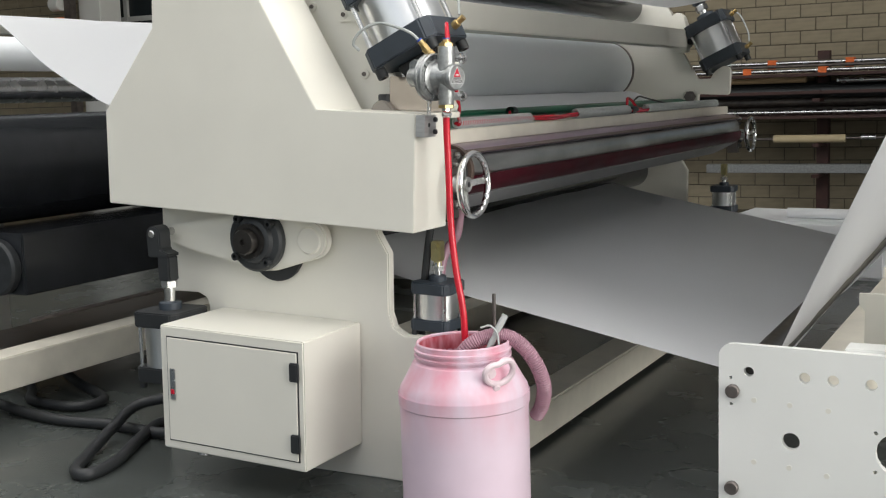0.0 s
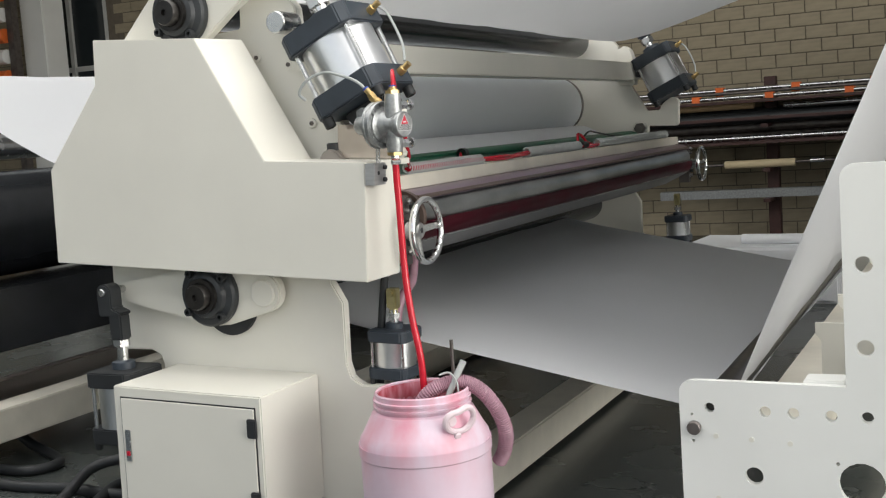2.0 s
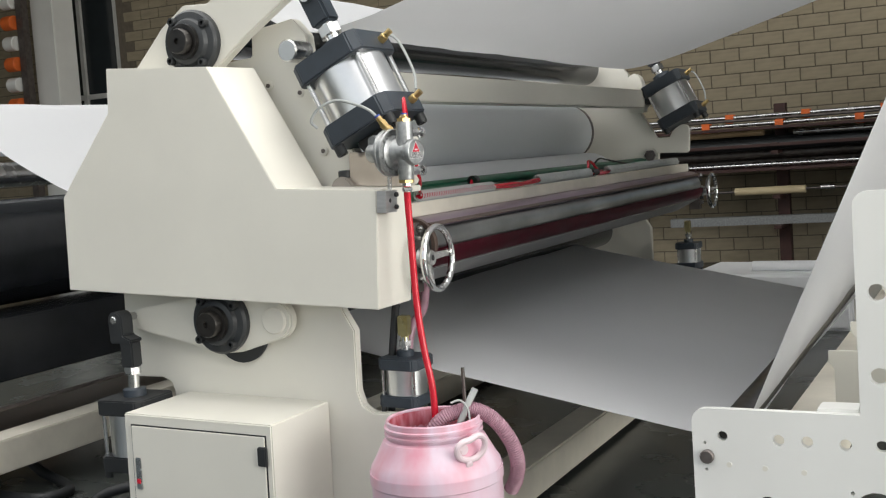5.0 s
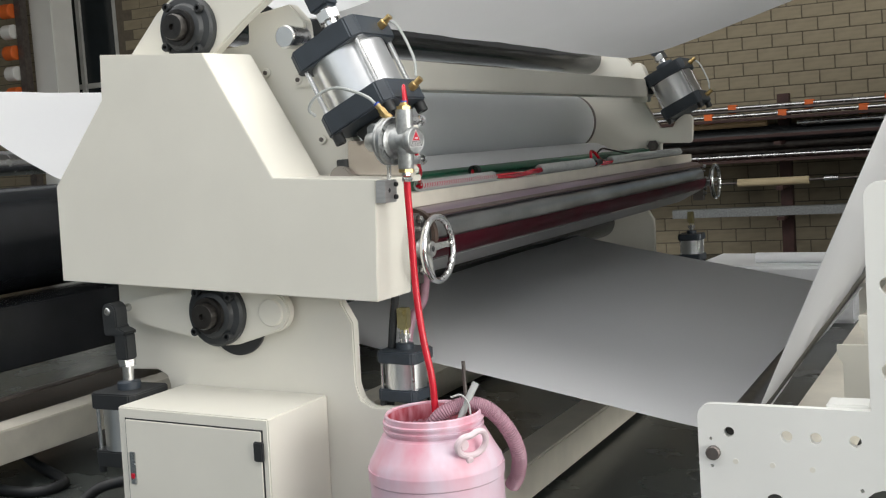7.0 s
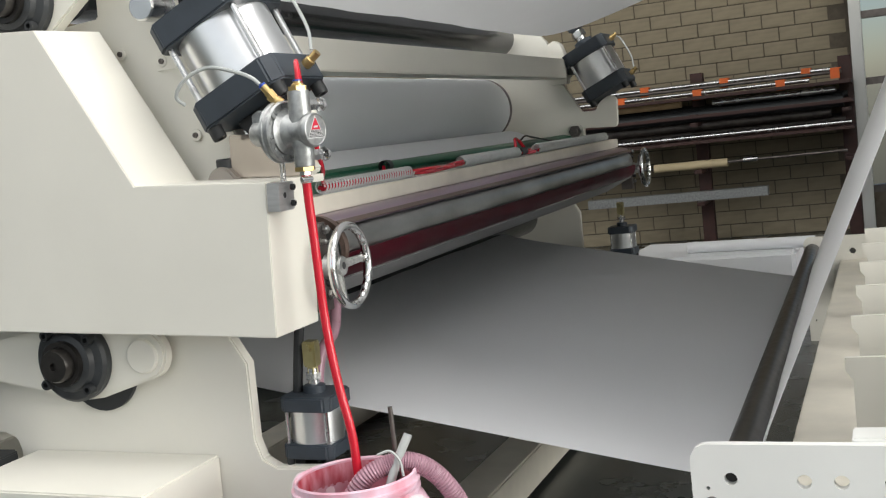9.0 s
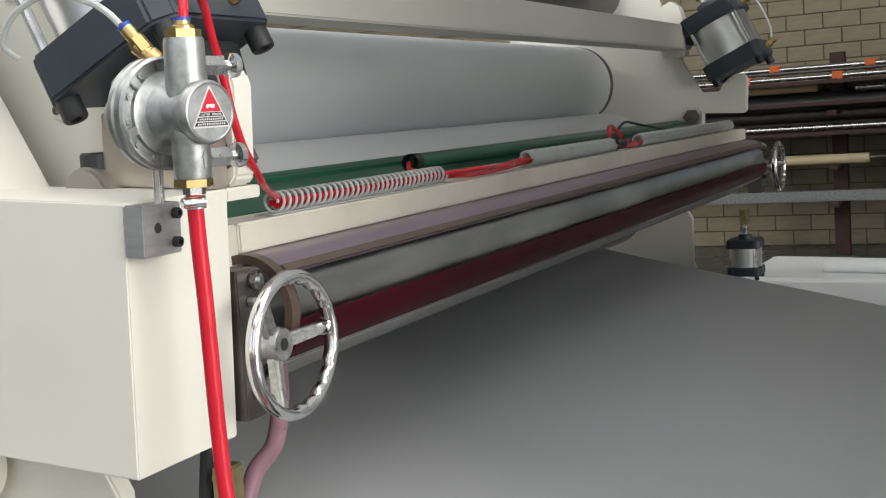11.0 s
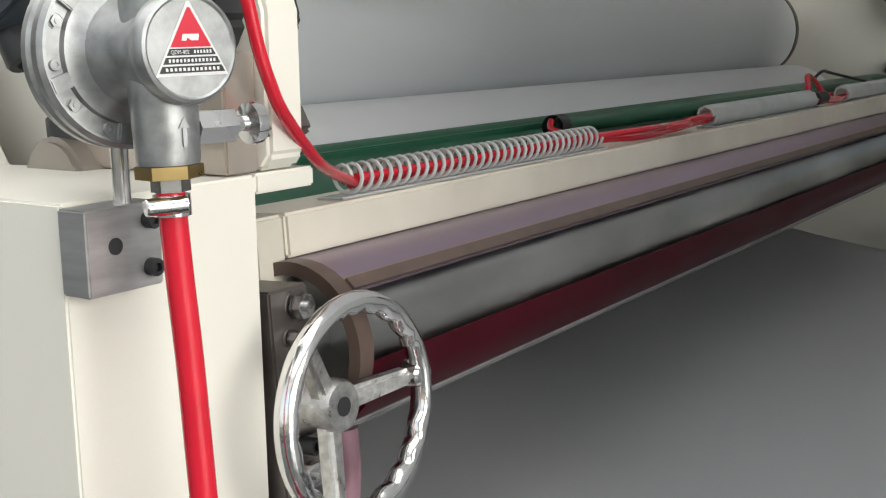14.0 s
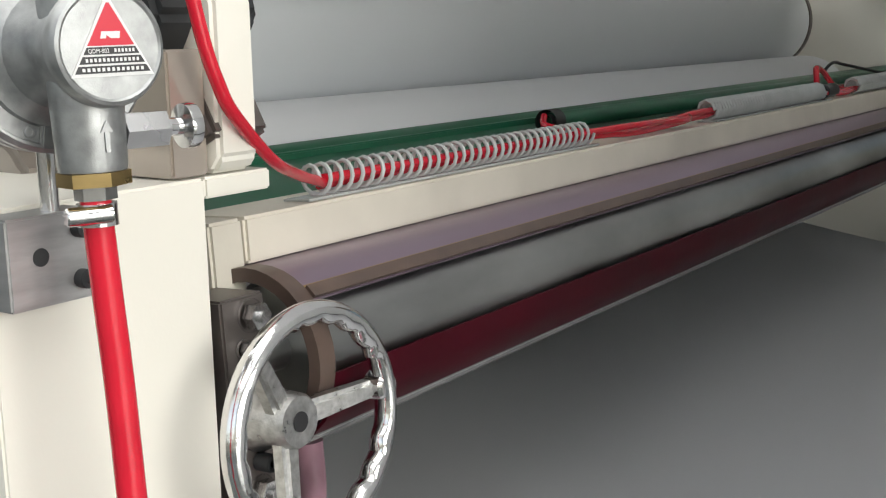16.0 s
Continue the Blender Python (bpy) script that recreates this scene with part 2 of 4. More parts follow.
def sheet(curve, y0, y1, thick, ny=2, bm=None):
    """A bent sheet: a line in x, z swept from y0 to y1, with thickness."""
    own = bmesh.new()
    cs = [Vector((x, 0, z)) for x, z in curve]
    nor = []
    for i in range(len(cs)):
        d = cs[min(i + 1, len(cs) - 1)] - cs[max(i - 1, 0)]
        nor.append(Vector((-d.z, 0, d.x)).normalized() * thick)
    grid = {}
    for s in (0, 1):
        for i, c in enumerate(cs):
            for j in range(ny):
                p = c + nor[i] * s
                grid[s, i, j] = own.verts.new((p.x, y0 + (y1 - y0) * j / (ny - 1), p.z))
    n = len(cs)
    for i in range(n - 1):
        for j in range(ny - 1):
            for s in (0, 1):
                own.faces.new((grid[s, i, j], grid[s, i + 1, j], grid[s, i + 1, j + 1], grid[s, i, j + 1]))
        for j in (0, ny - 1):
            own.faces.new((grid[0, i, j], grid[0, i + 1, j], grid[1, i + 1, j], grid[1, i, j]))
    for i in (0, n - 1):
        for j in range(ny - 1):
            own.faces.new((grid[0, i, j], grid[0, i, j + 1], grid[1, i, j + 1], grid[1, i, j]))
    return merge(bm, own)


def arc(cx, cz, r, a0, a1, n=10):
    return [(cx + r * math.cos(radians(a0 + (a1 - a0) * i / n)), cz + r * math.sin(radians(a0 + (a1 - a0) * i / n))) for i in range(n + 1)]


# ---- hall ----
HT = pose(0, 0, 0.781, 0, 3.5, 0)          # the head leans a little towards the drum side
NEAR, FAR = 0.16, 3.66                     # inner faces of the machine's side plates


def build_hall():
    link("floor", plate([(-14, -7), (9, -7), (9, 9), (-14, 9)], -0.2, 0.0, axis="z", w=0), FLOOR)
    tagged(bpy.data.objects["floor"], "dark grey painted concrete workshop floor", "floor", kind="structure")
    # far wall with its window openings at the back
    wall = [(-14, 0), (9, 0), (9, 5), (-14, 5)]
    holes = [[(-9.1, 0.3), (-8.08, 0.3), (-8.08, 4.2), (-9.1, 4.2)], [(1.02, 0.3), (3.6, 0.3), (3.6, 2.6), (1.02, 2.6)]]
    w = link("wall_north", plate(wall, 8.2, 8.45, holes), MORTAR)
    tagged(w, "tan brick workshop wall with dark joints", "wall", kind="structure")
    for name, pts in (("wall_west", [(-7, 0), (8.45, 0), (8.45, 5), (-7, 5)]),):
        tagged(link(name, plate(pts, -14.2, -14.0, axis="x"), PLASTER), "plain pale plaster hall wall", "wall", kind="structure")
    hole = [[(-4.9, 0.4), (2.1, 0.4), (2.1, 4.2), (-4.9, 4.2)]]
    tagged(link("wall_east", plate([(-7, 0), (8.45, 0), (8.45, 5), (-7, 5)], 9.0, 9.2, hole, axis="x"), PLASTER), "plain pale hall wall with a wide open gate", "wall", kind="structure")
    # unseen wall, added to keep low gate light off the rack
    tagged(link("light_block_wall", plate([(4.4, 0), (8.195, 0), (8.195, 2.0), (4.4, 2.0)], 2.4, 2.5, axis="x"), PLASTER), "plain low unseen wall that blocks gate light from the rack", "wall", kind="structure")
    # south wall is out of view; its opening is assumed for the front fill
    hole = [[(-8, 0.8), (6, 0.8), (6, 4.2), (-8, 4.2)]]
    tagged(link("wall_south", plate([(-14, 0), (9, 0), (9, 5), (-14, 5)], -5.2, -5.0, hole), PLASTER), "plain pale unseen hall wall with an assumed wide opening", "wall", kind="structure")
    hole = [[(-7, -4.7), (6, -4.7), (6, -1.9), (-7, -1.9)], [(-7, -1.5), (6, -1.5), (6, 2.5), (-7, 2.5)]]
    tagged(link("ceiling", plate([(-14, -7), (9, -7), (9, 8.45), (-14, 8.45)], 5.0, 5.15, hole, axis="z"), ROOF), "pale sheet roof with long roof lights", "ceiling", kind="structure")


build_hall()
window_light("gate_light", (8.9, -1.4, 2.4), (0, 0.0, 1.0), 6.8, 3.6, 690)
window_light("roof_light", (-0.5, 0.5, 4.95), (-0.5, 0.5, 0), 12, 3.8, 440)
# two fill lamps added on the near side, with no known source
window_light("overhead_fill_front", (-0.5, -3.3, 4.95), (-0.5, -3.3, 0), 12, 2.7, 165)
window_light("front_fill_light", (0, -4.9, 2.6), (-0.3, 0, 1), 8, 3.2, 58)


def roll(name, x, z, r, y0, y1, material, parent, label="", journal=0.03, xf=None, n=48):
    w = min(0.006, r * 0.1)
    d = y1 - y0
    prof = [(0, -0.06), (journal, -0.06), (journal, 0), (r - w, 0), (r, w), (r, d - w), (r - w, d), (journal, d), (journal, d + 0.06), (0, d + 0.06)]
    return part(name, lathe(prof, (x, y0, z), (0, 1, 0), n), material, parent, label, xf)


def bolt(p, axis, r, h, material, parent, name="bolt", socket=True, xf=None, label=""):
    axis = Vector(axis).normalized()
    if socket:
        bm = lathe([(r, 0), (r, h * 0.9), (r * 0.9, h), (r * 0.5, h), (r * 0.5, h * 0.5), (0, h * 0.5)], p, axis, 16)
    else:
        bm = lathe([(r * 1.35, 0), (r * 1.35, h * 0.2)], p, axis, 20)
        hexnut(Vector(p) + axis * h * 0.2, Vector(p) + axis * h, r * 1.1, bm)
        rod(Vector(p) + axis * h, Vector(p) + axis * h * 1.3, r * 0.5, 12, 0, bm)
    return part(name, bm, material, parent, label, xf)


# ---- the coating machine ----
def build_machine():
    mc = thing("coating_machine", "cream-painted roll coating machine with a leaning head", "machine")
    # lower side plates with their cut-outs
    low = [(-1.08, 0), (-0.1, 0), (0.14, 0.0), (0.14, 0.13), (0.0, 0.36), (0.0, 0.455), (-0.14, 0.455), (-0.175, 0.475), (-0.189, 0.52), (-0.185, 0.70), (-0.22, 0.76), (-0.22, 0.84), (-1.05, 0.9), (-1.06, 0.545),
           (-0.92, 0.545), (-0.885, 0.53), (-0.875, 0.5), (-0.875, 0.42), (-1.08, 0.42)]
    part("side_plate", plate(low, 0.14, 0.175, w=0.004), CREAM, mc, "cream lower side plate with cut-outs")
    part("side_plate", plate([(x - 0.11, z) for x, z in low], 3.66, 3.695, w=0.004), CREAM, mc, "cream lower side plate with cut-outs")
    part("tie_beam", box((-0.045, 0.176, 0.02), (0.095, 3.659, 0.14), 0.006), CREAM_DULL, mc, "cream cross tie on the floor")
    part("tie_beam", box((-1.05, 0.176, 0.02), (-0.9, 3.659, 0.14), 0.006), CREAM_DULL, mc, "cream cross tie on the floor")
    # cover of the head
    cov = [(-1.147, 0), (-0.016, 0), (-0.016, 0.331), (-0.345, 0.331), (-0.576, 0.685), (-0.956, 0.692), (-0.956, 0.557), (-1.155, 0.293)]
    bm = plate(cov, 0.0, 0.158, w=0)
    for v in bm.verts:
        if v.co.y > 0.1 and -0.6 < v.co.x < -0.3 and v.co.z > 0.3:
            v.co.x += 0.058
        if v.co.y > 0.1 and v.co.x > -0.1:
            v.co.y = 0.194
    part("cover", bevel(bm, 0.002), CREAM, mc, "folded cream sheet-metal side cover", HT)
    # upper side plates, near and far
    up = [(-1.0, 0.004), (-0.15, 0.004), (-0.15, 0.3315), (0.012, 0.3325), (0.022, 0.345), (0.022, 0.464), (0.016, 0.480), (0.004, 0.488), (-0.02, 0.491), (-0.055, 0.468), (-0.072, 0.45), (-0.085, 0.42), (-0.16, 0.415), (-0.27, 0.585), (-0.32, 0.70), (-0.33, 0.78), (-0.38, 0.83), (-0.53, 0.80), (-0.53, 0.72), (-1.0, 0.66)]
    near_up = [(x - 0.032, z) if z > 0.3315 and x > -0.2 else (x - 0.03, z) for x, z in up]
    part("head_plate", plate(near_up, 0.206, 0.25, w=0.004), CREAM, mc, "thick cream head side plate", HT)
    part("slide_block", box((-0.20, 0.1675, 0.3325), (-0.022, 0.2055, 0.43), 0.002), SLIDE, mc, "shiny machined slide block", HT)
    far = [(p[0] - 0.10, p[1]) for p in up]
    part("head_plate", plate(far, FAR, FAR + 0.04, w=0.003), CREAM, mc, "thick cream head side plate", HT)
    part("ledge", box((-0.30, 0.1945, 0.3145), (-0.0165, 0.268, 0.3315), 0.002), CREAM, mc, "cream ledge on the head", HT)
    # cross beam and rolls
    part("top_beam", box((-0.365, 0.2, 1.387), (-0.262, FAR, 1.482), 0.004), CREAM, mc, "cream cross beam above the rolls")
    part("top_bracket", plate([(-0.36, 1.36), (-0.27, 1.36), (-0.27, 1.5), (-0.29, 1.56), (-0.32, 1.58), (-0.36, 1.56)], FAR - 0.09, FAR - 0.02, w=0.004), CREAM, mc)
    part("black_stop", box((-0.262, FAR - 0.1, 1.40), (-0.225, FAR - 0.02, 1.47), 0.004), BLACK, mc, "black stop block")
    roll("paper_roll", -0.72, 1.277, 0.155, 0.22, 3.52, GREYROLL, mc, "large roll wrapped in grey-white paper")
    part("roll_end_ring", lathe([(0.1, 3.522), (0.157, 3.522), (0.157, 3.545), (0.1, 3.545)], (-0.72, 0, 1.277), (0, 1, 0), 40), DARKSTEEL, mc, "dark ring at the roll's end")
    roll("backing_roll", -0.575, 0.984, 0.172, 0.22, 3.45, PAPER, mc, "white backing roll under the paper roll")
    roll("rubber_roll", -0.62, 1.63, 0.09, 0.22, 3.6, GLOSSBLACK, mc, "black rubber roll at the top")
    roll("nip_roll", -0.60, 0.70, 0.09, 0.2, 3.62, GLOSSBLACK, mc, "black lower nip roll")
    # swing arm with flange bearing at the top
    arm = [(-0.90, 1.525), (-0.78, 1.645), (-0.69, 1.705), (-0.60, 1.70), (-0.1, 2.02), (0.0, 1.86), (-0.34, 1.665), (-0.47, 1.585), (-0.6, 1.49)]
    part("swing_arm", plate(arm, 0.115, 0.155, w=0.004), CREAM, mc, "cream swing arm of the top roll")
    part("swing_arm", plate([(x - 0.05, z) for x, z in arm], FAR + 0.05, FAR + 0.09, w=0.004), CREAM, mc, "cream swing arm of the top roll")
    for y, x, z, r in ((0.114, -0.655, 1.588, 0.098),):
        flange_bearing(mc, x, y, z, r)
    part("stop_pin", rod((-0.322, 0.206, 1.53), (-0.322, 0.11, 1.53), 0.033, 28, 0.004), STEEL, mc, "bright steel stop pin")
    for x, z in ((-0.457, 1.442), (-0.345, 1.412), (-0.279, 1.2326)):
        part("bolt_boss", rod((x, 0.2055, z), (x, 0.198, z), 0.0145, 16, 0.002), CREAM, mc)
        bolt((x, 0.198, z), (0, -1, 0), 0.0065, 0.004, DARKSTEEL, mc)
    for x, z in ((-0.274, 1.115),):
        bolt((x, FAR + 0.0, z), (0, -1, 0), 0.03, 0.02, DARKSTEEL, mc, socket=False)
    # pivot foot on the ledge
    part("pivot_foot", plate([(x - 0.028, z) for x, z in [(-0.205, 1.116), (-0.205, 1.126)] + arc(-0.166, 1.115, 0.038, 155, 25, 8) + [(-0.122, 1.123), (-0.122, 1.11)]], 0.145, 0.195, w=0.006), mat("dull_steel", (0.33, 0.30, 0.27), 0.45, 0.7), mc, "dull steel pivot foot")
    part("pivot_bolt", lathe([(0, 0), (0.019, 0), (0.019, 0.02), (0.016, 0.023), (0, 0.023)], (-0.194, 0.17, 1.148), (0, 0, 1), 20), BLACK, mc, "black socket bolt")
    # lower swing lever with its bearing
    lever = [(-1.02, 0.735), (-1.0, 0.765), (-0.95, 0.775), (-0.66, 0.82)] + arc(-0.43, 0.74, 0.061, 95, -75, 12) + [(-0.56, 0.64), (-0.62, 0.635), (-0.98, 0.71)]
    part("lever", plate(lever, 0.09, 0.125, w=0.006), CREAM, mc, "cream swing lever under the head")
    part("lever_pin", rod((-0.43, 0.126, 0.738), (-0.43, 0.082, 0.738), 0.042, 32, 0.004), CREAM, mc)
    part("roll_end", rod((-0.585, 0.139, 0.70), (-0.585, 0.127, 0.70), 0.10, 32), BLACK, mc, "dark roll end behind the lever")
    flange_bearing(mc, -0.618, 0.089, 0.737, 0.1)
    # green doctor bar and its pipe
    bar = [(-0.372, 1.082), (-0.365, 1.098), (-0.335, 1.100), (-0.318, 1.095), (-0.305, 1.0845), (-0.29, 1.082), (-0.2, 1.062), (-0.155, 1.052)]
    part("doctor_bar", sheet(bar, 0.212, FAR - 0.004, 0.006), GREEN, mc, "green painted doctor bar")
    part("doctor_edge", box((-0.316, 0.3, 1.087), (-0.296, FAR - 0.01, 1.0975), 0.002), GREEN, mc)
    part("green_pipe", tube([(-0.232, 1.15, 1.094), (-0.23, 1.6, 1.092), (-0.236, 2.1, 1.09), (-0.25, 2.5, 1.086), (-0.27, 3.3, 1.085)], 0.0145, 14), GREEN, mc, "green feed pipe")
    part("pipe_clip", lathe([(0.0195, 0), (0.0195, 0.03), (0.011, 0.03), (0.011, 0)], (-0.232, 1.135, 1.094), (0, 1, 0), 20), BLACK, mc, "black pipe clip")
    part("far_nub", rod((-0.64, 3.62, 1.116), (-0.575, 3.60, 1.114), 0.026, 20, 0.005), WHITE, mc, "pale plastic end plug")
    return mc


def flange_bearing(parent, x, y, z, r):
    """A round four-bolt flange bearing facing -y, with its shaft end."""
    b = part("bearing", lathe([(0, 0), (r, 0), (r, 0.018), (r * 0.93, 0.026), (r * 0.74, 0.03), (r * 0.68, 0.042), (r * 0.58, 0.047), (0, 0.047)], (x, y, z), (0, -1, 0), 40), CASTBLACK, parent, "black cast flange bearing")
    part("shaft", lathe([(0, 0.04), (r * 0.40, 0.04), (r * 0.40, 0.078), (r * 0.36, 0.086), (r * 0.10, 0.086), (r * 0.08, 0.076), (0, 0.076)], (x, y, z), (0, -1, 0), 32), OILSTEEL, b, "dark steel shaft end")
    part("lock_ring", lathe([(r * 0.42, 0.046), (r * 0.54, 0.046), (r * 0.54, 0.062), (r * 0.42, 0.062)], (x, y, z), (0, -1, 0), 32), OILSTEEL, b, "dark lock ring")
    for k in range(4):
        a = radians(38 + 90 * k)
        bolt((x + r * 0.84 * math.cos(a), y - 0.02, z + r * 0.84 * math.sin(a)), (0, -1, 0), r * 0.13, 0.025, BLACK, b)


build_machine()


# ---- the roller unit that lifts ----
def build_roller_unit():
    un = thing("roller_unit", "ground steel roller with bent cover on a cream beam", "roller unit")
    part("beam", box((-0.15, 0.296, 1.0145), (-0.06, FAR - 0.01, 1.057), 0.003), SCUFFED, un, "scuffed cream beam")
    part("end_block", box((-0.15, 0.255, 0.98), (-0.062, 0.2955, 1.0565), 0.003), CREAM_DULL, un)
    cx, cz = -0.046, 0.937
    crv = [(-0.14, 1.011), (-0.06, 1.011)] + arc(cx, cz, 0.0736, 86, 40, 8)
    part("roller_cover", sheet(crv, 0.297, FAR - 0.05, 0.0025), PURPLE, un, "bent oxidised purple-grey sheet cover")
    part("cover_lip", sheet(arc(cx, cz, 0.0768, 50, 41, 4), 0.297, FAR - 0.05, 0.004), BROWNEDGE, un, "brown sheet edge")
    part("end_ring", plate(arc(cx, cz, 0.0785, 120, -40, 16) + arc(cx, cz, 0.066, -40, 120, 16), 0.276, 0.296, w=0), BROWNEDGE, un, "brown bent end strip")
    roll("steel_roller", cx, cz, 0.0637, 0.305, FAR - 0.06, ROLLCHROME, un, "ground steel roller", 0.02)
    part("tray", sheet([(0.022, 0.921), (0.022, 0.90), (0.015, 0.882), (-0.002, 0.866), (-0.05, 0.860), (-0.10, 0.870)], 0.295, FAR - 0.05, 0.003), REDPLATE, un, "wine-red drip tray under the roller")
    part("tray_edge", box((-0.005, 0.295, 0.862), (0.000, FAR - 0.05, 0.8642), 0.0005), TRAYGREY, un, "pale tray edge")
    part("tray_base", sheet([(-0.004, 0.860), (-0.13, 0.799)], 0.295, FAR - 0.05, 0.002), TRAYGREY, un, "pale sloping underside of the tray")
    part("lip_line", sheet(arc(cx, cz, 0.0768, 52, 50.3, 1), 0.297, FAR - 0.05, 0.001), mat("yellow_line", (0.30, 0.19, 0.06), 0.5), un, "ochre scribe line along the cover")
    for y, s in ((0.2145, 1), (FAR - 0.03, -1)):
        br = part("bracket", box((-0.055, y - 0.014, 0.80), (0.0, y + 0.036, 1.003), 0.002), DARKSTEEL, un, "dark steel bracket plate")
        bolt((0.001, y + 0.0165, 0.986), (1, 0, 0), 0.0105, 0.014, STEEL, br, socket=False)
        bolt((0.001, y + 0.006, 0.960), (1, 0, 0), 0.006, 0.013, STEEL, br, socket=False)
        bolt((0.001, y + 0.012, 0.863), (1, 0, 0), 0.008, 0.016, BLACK, br)
        bolt((0.001, y + 0.010, 0.838), (1, 0, 0), 0.0105, 0.014, STEEL, br, socket=False)
        part("spindle", rod((0.0, y + 0.0195, 0.900), (0.036, y + 0.0195, 0.900), 0.013, 20), STEEL, un)
    # blue-grey spiral guard with the red air tubes in it
    part("guard_strip", box((-0.105, 0.395, 1.0575), (-0.070, 1.0, 1.060), 0.0008), CLEAR, un, "clear guard strip")
    coil = [(-0.088 + 0.015 * math.cos(math.tau * i / 12), 0.415 + 0.575 * i / (12 * 34), 1.0755 + 0.015 * math.sin(math.tau * i / 12)) for i in range(12 * 34 + 1)]
    part("spiral_guard", tube(coil, 0.0024, 6, smooth=False), mat("grey_spiral", (0.50, 0.52, 0.52), 0.4), un, "grey spiral tube guard")
    part("guard_strip", box((-0.108, 1.43, 1.0575), (-0.070, 2.08, 1.060), 0.0008), CLEAR, un, "clear guard strip")
    coil = [(-0.09 + 0.0165 * math.cos(math.tau * i / 8), 1.43 + 0.62 * i / (8 * 48), 1.0775 + 0.0165 * math.sin(math.tau * i / 8)) for i in range(8 * 48 + 1)]
    part("spiral_guard", tube(coil, 0.0036, 5, smooth=False), CLEAR, un, "clear spiral tube guard")
    coil = [(-0.09 + 0.0165 * math.cos(math.tau * i / 8), 2.3 + 1.2 * i / (8 * 80), 1.0775 + 0.0165 * math.sin(math.tau * i / 8)) for i in range(8 * 80 + 1)]
    part("spiral_guard", tube(coil, 0.0042, 4, smooth=False), CLEAR, un, "clear spiral tube guard")
    for k, (dx, dz) in enumerate(((0, 0), (0.008, 0.006), (-0.008, 0.004))):
        part("air_tube", tube([(-0.088 + dx, 0.43, 1.07 + dz), (-0.088 + dx, 0.97, 1.07 + dz), (-0.078 + 2 * dx, 1.12, 1.065 + 2 * dz), (-0.082 - dx, 1.3, 1.067 + dz), (-0.09 + dx, 1.44, 1.072 + dz), (-0.09 + dx, 2.05, 1.072), (-0.09, 2.4, 1.07)], 0.0052, 8), REDHOSE, un, "red air tube")
    part("air_tube", tube([(-0.232, 1.13, 1.094), (-0.21, 1.10, 1.08), (-0.15, 1.12, 1.068), (-0.10, 1.24, 1.066), (-0.092, 1.44, 1.07)], 0.0055, 8), REDHOSE, un, "red air tube out of the green pipe")
    part("air_tube", tube([(-0.09, 2.04, 1.078), (-0.10, 2.07, 1.105), (-0.115, 2.12, 1.125), (-0.125, 2.2, 1.115), (-0.12, 2.3, 1.075), (-0.13, 2.6, 1.085), (-0.16, 3.0, 1.085), (-0.11, 3.4, 1.075)], 0.0065, 8), REDHOSE, un, "looped red air tube")
    part("air_tube", tube([(-0.085, 2.1, 1.07), (-0.08, 2.2, 1.066), (-0.088, 2.33, 1.07)], 0.006, 8), REDHOSE, un, "red air tube")
    part("tube_joint", rod((-0.09, 2.08, 1.075), (-0.088, 2.15, 1.076), 0.015, 14, 0.003), BLACK, un, "black tube joint")
    part("sensor_cable", tube([(-0.2, 2.45, 1.11), (-0.19, 2.5, 1.13), (-0.22, 2.7, 1.12), (-0.2, 3.0, 1.085)], 0.004, 6), BLACK, un, "thin black cable")
    return un


def build_handwheel(y):
    hw = thing("handwheel", "chromed three-spoke handwheel on the roller bracket", "handwheel", pose(0.048, y, 0.900), "handwheels")
    R = 0.091
    own = bmesh.new()
    n, k = 144, 14
    loops = []
    for i in range(n):
        a = math.tau * i / n
        grip = 0.0042 * abs(math.sin(a * 11)) if math.cos(3 * (a - radians(65))) > -0.45 else 0
        ring_pts = []
        for j in range(k):
            b = math.tau * j / k
            rr = R + (0.0095 if math.sin(b) > 0 else 0.0072 + grip) * math.sin(b)
            ring_pts.append(own.verts.new((0.0105 * math.cos(b) + 0.012, rr * math.cos(a), rr * math.sin(a))))
        loops.append(ring_pts)
    for i in range(n):
        p, q = loops[i], loops[(i + 1) % n]
        for j in range(k):
            own.faces.new((p[j], p[(j + 1) % k], q[(j + 1) % k], q[j]))
    part("rim", own, CHROME, hw, "polished chrome rim")
    part("hub", lathe([(0.0075, -0.004), (0.0075, -0.012), (0, -0.012)][::-1] + [(0.0075, -0.004), (0.021, -0.004), (0.0235, -0.008), (0.0245, -0.03), (0.03, -0.045), (0, -0.045)], (0, 0, 0), (1, 0, 0), 28), CASTBRIGHT, hw, "cast hub")
    # ink disc stands for the dark inside the hub hole
    part("hole_shade", rod((-0.0042, 0, 0), (-0.0032, 0, 0), 0.0085, 20), INK, hw, "black disc for the shade in the hub hole")
    for a in (5, 128, 250):
        ca, sa = math.cos(radians(a)), math.sin(radians(a))
        bm = box((-0.012, 0.016, -0.009), (0.006, R - 0.004, 0.009), 0.004)
        for v in bm.verts:
            v.co.z *= 1.25 - 0.45 * (v.co.y / R)
            v.co.x += -0.014 + 0.03 * max(0.0, (v.co.y - 0.016) / R) ** 1.5
        bm.transform(pose(0, 0, 0, a, 0, 0))
        part("spoke", bm, CASTBRIGHT, hw, "cast spoke")
        if a == 5:
            part("boss", rod((-0.004, R * ca, R * sa), (0.018, R * ca, R * sa), 0.013, 20, 0.003), CHROME, hw)
    return hw


UNIT = build_roller_unit()
WHEELS = [build_handwheel(0.234), build_handwheel(FAR + 0.02)]


